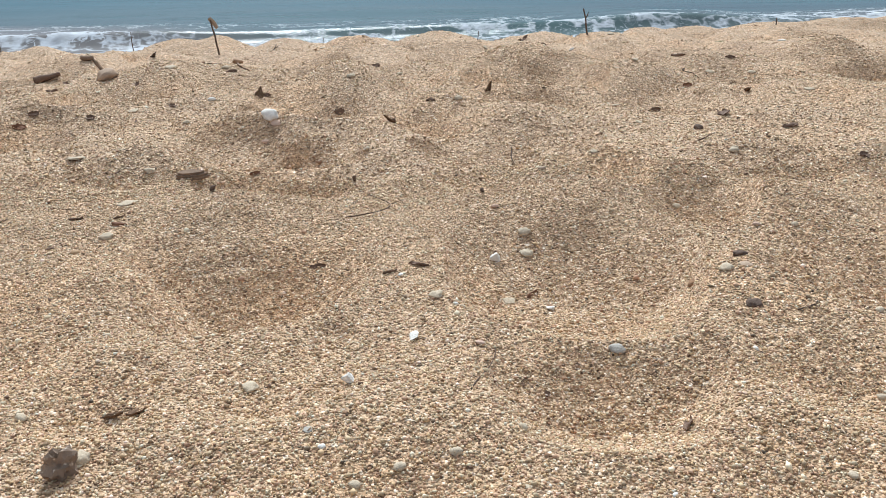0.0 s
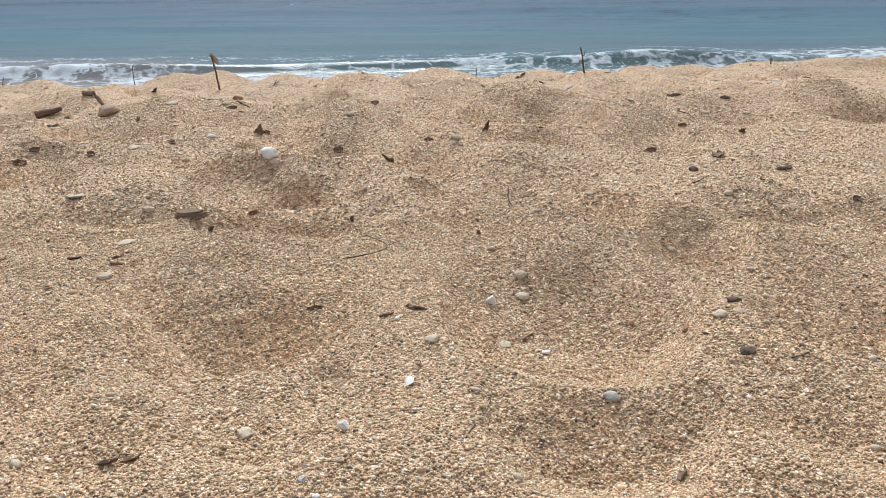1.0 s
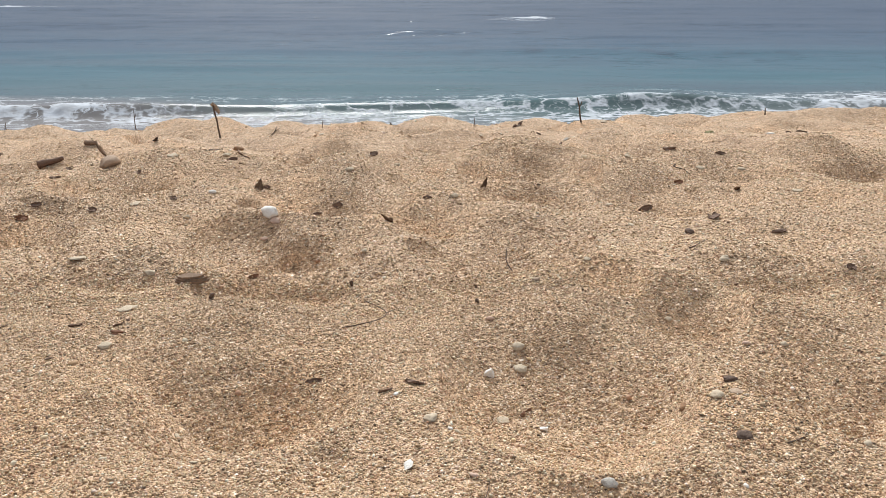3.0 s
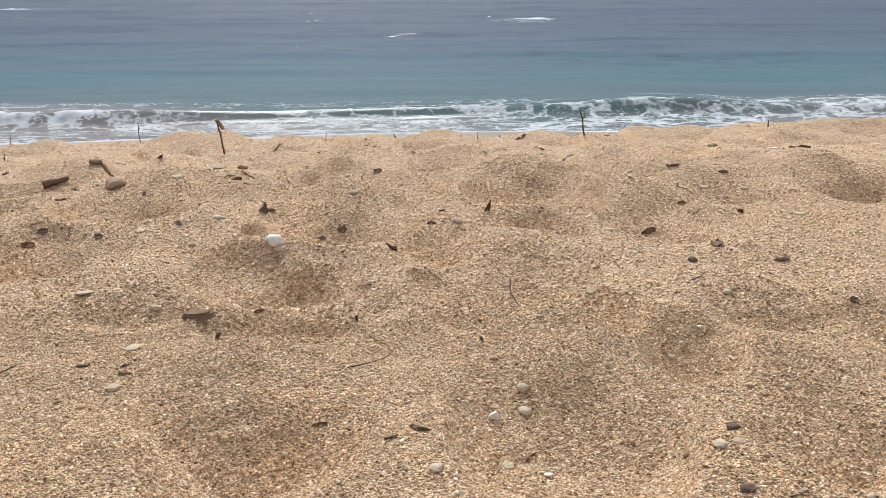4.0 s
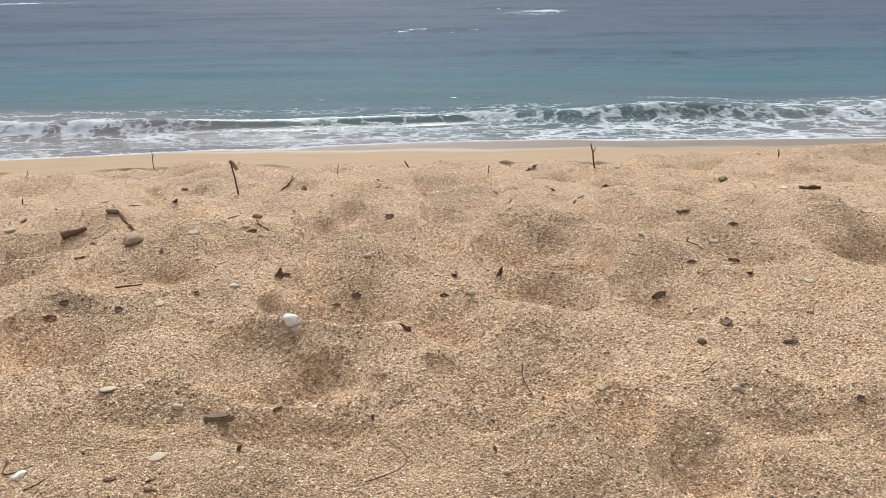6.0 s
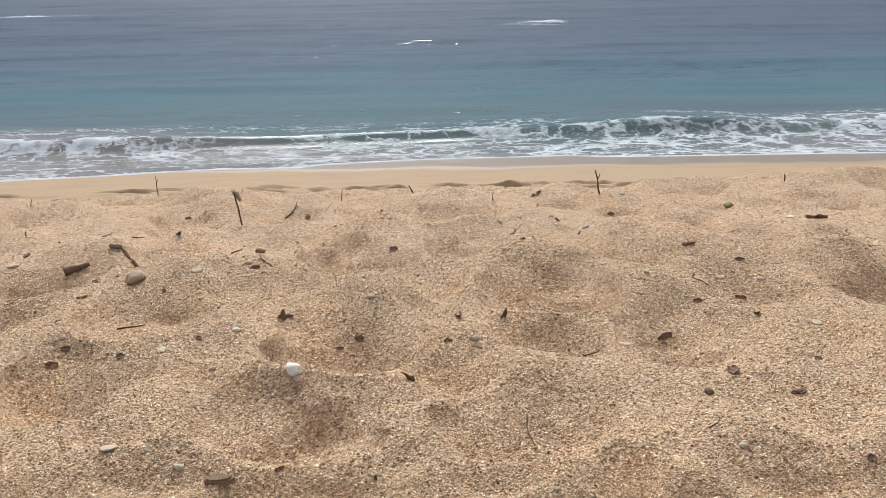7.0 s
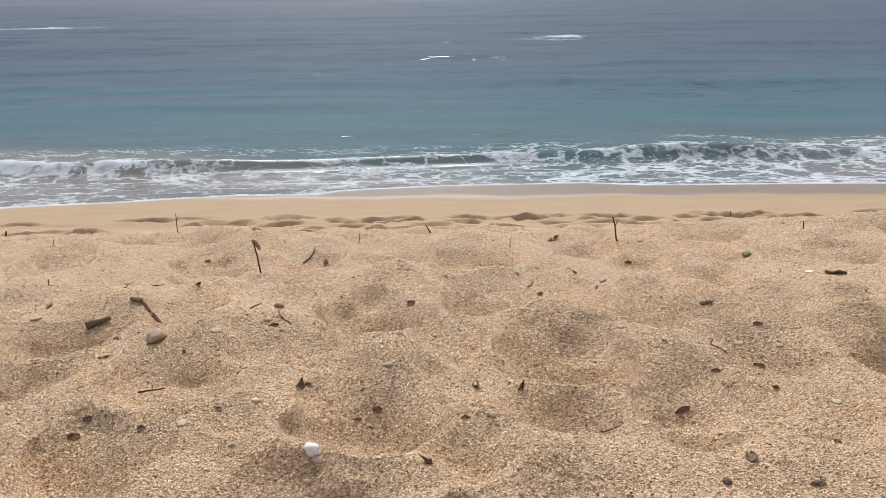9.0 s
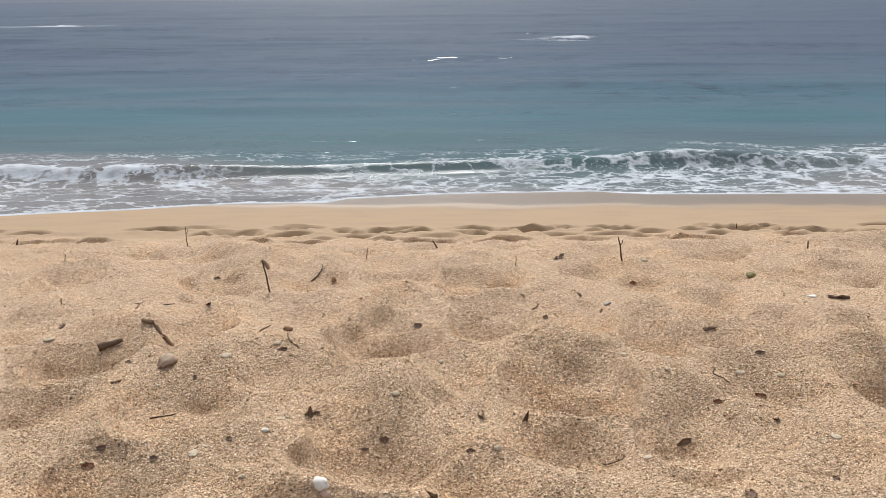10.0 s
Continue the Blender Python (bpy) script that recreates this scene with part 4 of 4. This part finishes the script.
dry_leaf("brown", -0.011, 3.154, 0.1047, 0.0328, 23, 0.2)
dry_leaf("brown", 0.159, 3.064, 0.0700, 0.0240, 70, 0.5)
dry_leaf("tan", -0.707, 3.112, 0.0728, 0.0427, 35, 0.6)
dry_leaf("dark", -1.566, 4.505, 0.0930, 0.0286, 4, 0.4)
dry_leaf("brown", -0.171, 2.499, 0.0500, 0.0300, 60, 0.3)
dry_leaf("brown", -0.401, 0.914, 0.0485, 0.0166, -6, 0.3)
twig("wood", -1.787, 4.114, -1.537, 4.024, 0.0120, 0.02)
twig("dark", -1.409, 3.223, -1.314, 3.276, 0.0035, 0.0)
twig("dark", -0.217, 1.677, -0.191, 1.897, 0.0013, 0.35)
twig("dark", -0.194, 1.699, -0.207, 1.875, 0.0010, -0.1)
twig("dark", 0.031, 0.932, 0.072, 1.082, 0.0009, 0.05)
twig("dark", 0.538, 1.138, 0.580, 1.167, 0.0013, 0.1)
twig("wood", -0.996, 4.006, -0.905, 3.844, 0.0053, 0.1)
twig("dark", -1.150, 4.041, -1.132, 4.181, 0.0035, 0.0)
twig("dark", -1.152, 5.316, -1.112, 5.536, 0.0040, 0.1)
twig("dark", 0.269, 4.614, 0.304, 4.691, 0.0034, 0.2)
twig("dark", 1.033, 3.613, 1.075, 3.520, 0.0029, 0.4)
twig("dark", 0.439, 2.887, 0.522, 2.896, 0.0022, 0.15)
twig("dark", -1.924, 4.345, -2.077, 4.634, 0.0034, 0.1)
twig("dark", -1.093, 1.787, -1.019, 1.760, 0.0019, 0.55)
twig("dark", -0.986, 1.651, -0.954, 1.691, 0.0018, 0.1)
twig("dark", 0.673, 2.153, 0.717, 2.245, 0.0017, 0.2)
twig("dark", 0.192, 2.349, 0.215, 2.231, 0.0018, 0.1)
twig("dark", -1.891, 4.649, -1.854, 4.729, 0.0035, 0)
standing_stick("wood", -1.304, 4.847, -0.029, 0.193, 0.0059)
standing_stick("dark", 0.938, 5.570, -0.035, 0.165, 0.0062)
standing_stick("dark", -2.460, 6.627, -0.005, 0.160, 0.0040)
standing_stick("dark", -5.070, 8.526, 0.024, 0.052, 0.0106)
standing_stick("dark", -0.369, 6.524, -0.042, 0.058, 0.0070)
standing_stick("dark", 2.281, 5.863, -0.002, 0.055, 0.0054)
standing_stick("dark", 0.208, 5.474, 0.007, 0.058, 0.0030)
standing_stick("dark", -0.883, 6.018, 0.015, 0.084, 0.0030)
standing_stick("dark", -3.045, 5.731, 0.021, 0.054, 0.0029)
standing_stick("dark", 2.791, 9.118, -0.004, 0.048, 0.0069)
standing_stick("dark", -2.463, 4.560, 0.006, 0.041, 0.0027)
dry_leaf("brown", 1.155, 3.157, 0.0693, 0.0297, -9, 0.4)


# ---- loose grains and fragments on the near sand ----
def scatter(name, count, y0, y1, spread, size, label, seed, solid, material=GRAINS, smooth=False, proud=0.4):
    """Many small stones in one mesh; solid gives one stone's corners and triangles."""
    rng = np.random.RandomState(seed)
    base, tris = solid
    y = y0 + (y1 - y0) * rng.rand(count) ** spread if spread else np.sqrt(y0 ** 2 + (y1 ** 2 - y0 ** 2) * rng.rand(count) ** 1.25)
    x = (rng.rand(count) * 2 - 1) * (0.14 + 0.585 * y)
    r = size * np.exp(rng.randn(count) * 0.28) * 0.5
    corners = base[None] * (1 + 0.3 * rng.randn(count, len(base), 1))
    tip = rng.randn(count)[:, None] * 0.7
    corners = np.stack([corners[..., 0] * np.cos(tip) + corners[..., 2] * np.sin(tip), corners[..., 1], corners[..., 2] * np.cos(tip) - corners[..., 0] * np.sin(tip)], -1)
    corners = corners * np.stack([1 + 0.35 * rng.rand(count), 1 + 0.2 * rng.randn(count), 0.72 + 0.2 * rng.rand(count)], -1)[:, None, :]
    turn = rng.rand(count) * 2 * np.pi
    c, s = np.cos(turn)[:, None], np.sin(turn)[:, None]
    px, py, pz = corners[..., 0] * c - corners[..., 1] * s, corners[..., 0] * s + corners[..., 1] * c, corners[..., 2]
    z = height(x, y) + r * (proud - 0.85 + 0.9 * rng.rand(count))
    co = np.stack([px * r[:, None] + x[:, None], py * r[:, None] + y[:, None], pz * r[:, None] + z[:, None]], -1)
    faces = (tris[None] + (np.arange(count) * len(base))[:, None, None]).reshape(-1, 3)
    me = bpy.data.meshes.new(name)
    me.vertices.add(count * len(base))
    me.vertices.foreach_set("co", co.astype(np.float32).ravel())
    me.loops.add(faces.size)
    me.loops.foreach_set("vertex_index", faces.astype(np.int32).ravel())
    me.polygons.add(len(faces))
    me.polygons.foreach_set("loop_start", np.arange(0, faces.size, 3, dtype=np.int32))
    me.polygons.foreach_set("use_smooth", np.full(len(faces), smooth))
    me.update(calc_edges=True)
    me.materials.append(material)
    return tagged(new(name, me), label, "sand", kind="stuff")


OCTA = (np.array([[1, 0, 0], [-1, 0, 0], [0, 1, 0], [0, -1, 0], [0, 0, 1], [0, 0, -1]], float),
        np.array([[0, 2, 4], [2, 1, 4], [1, 3, 4], [3, 0, 4], [2, 0, 5], [1, 2, 5], [3, 1, 5], [0, 3, 5]]))
ball = bmesh.new()
bmesh.ops.create_icosphere(ball, subdivisions=1, radius=1.0)
ball.verts.index_update()
ICO = (np.array([v.co[:] for v in ball.verts]), np.array([[v.index for v in f.verts] for f in ball.faces]))
ball.free()
TETRA = (np.array([[1, 1, 1], [1, -1, -1], [-1, 1, -1], [-1, -1, 1]], float) * 0.8, np.array([[0, 1, 2], [0, 3, 1], [0, 2, 3], [1, 3, 2]]))
scatter("sand_grains", 160000, 0.62, 2.0, 0, 0.0036, "loose coarse grains of tan, cream and brown sand", 1, OCTA, GRAINS, True, 0.55)
scatter("sand_grains", 120000, 1.8, 4.0, 0, 0.0048, "loose coarse grains of tan, cream and brown sand", 2, TETRA, GRAINS, True, 0.42)
scatter("sand_grains", 22000, 3.3, 7.0, 0, 0.0070, "coarser grains and grit lying over the sand", 4, TETRA, GRIT, True)
scatter("gravel", 2100, 0.75, 6.8, 0.85, 0.0066, "scattered pale and dark gravel on the sand", 3, ICO, GRIT, True)
scatter("wood_crumbs", 420, 1.2, 7.0, 0.9, 0.0085, "dark crumbs of bark and dry seaweed on the sand", 6, (ICO[0] * np.array([1.5, 0.6, 0.4]), ICO[1]), WOODS["bark"])
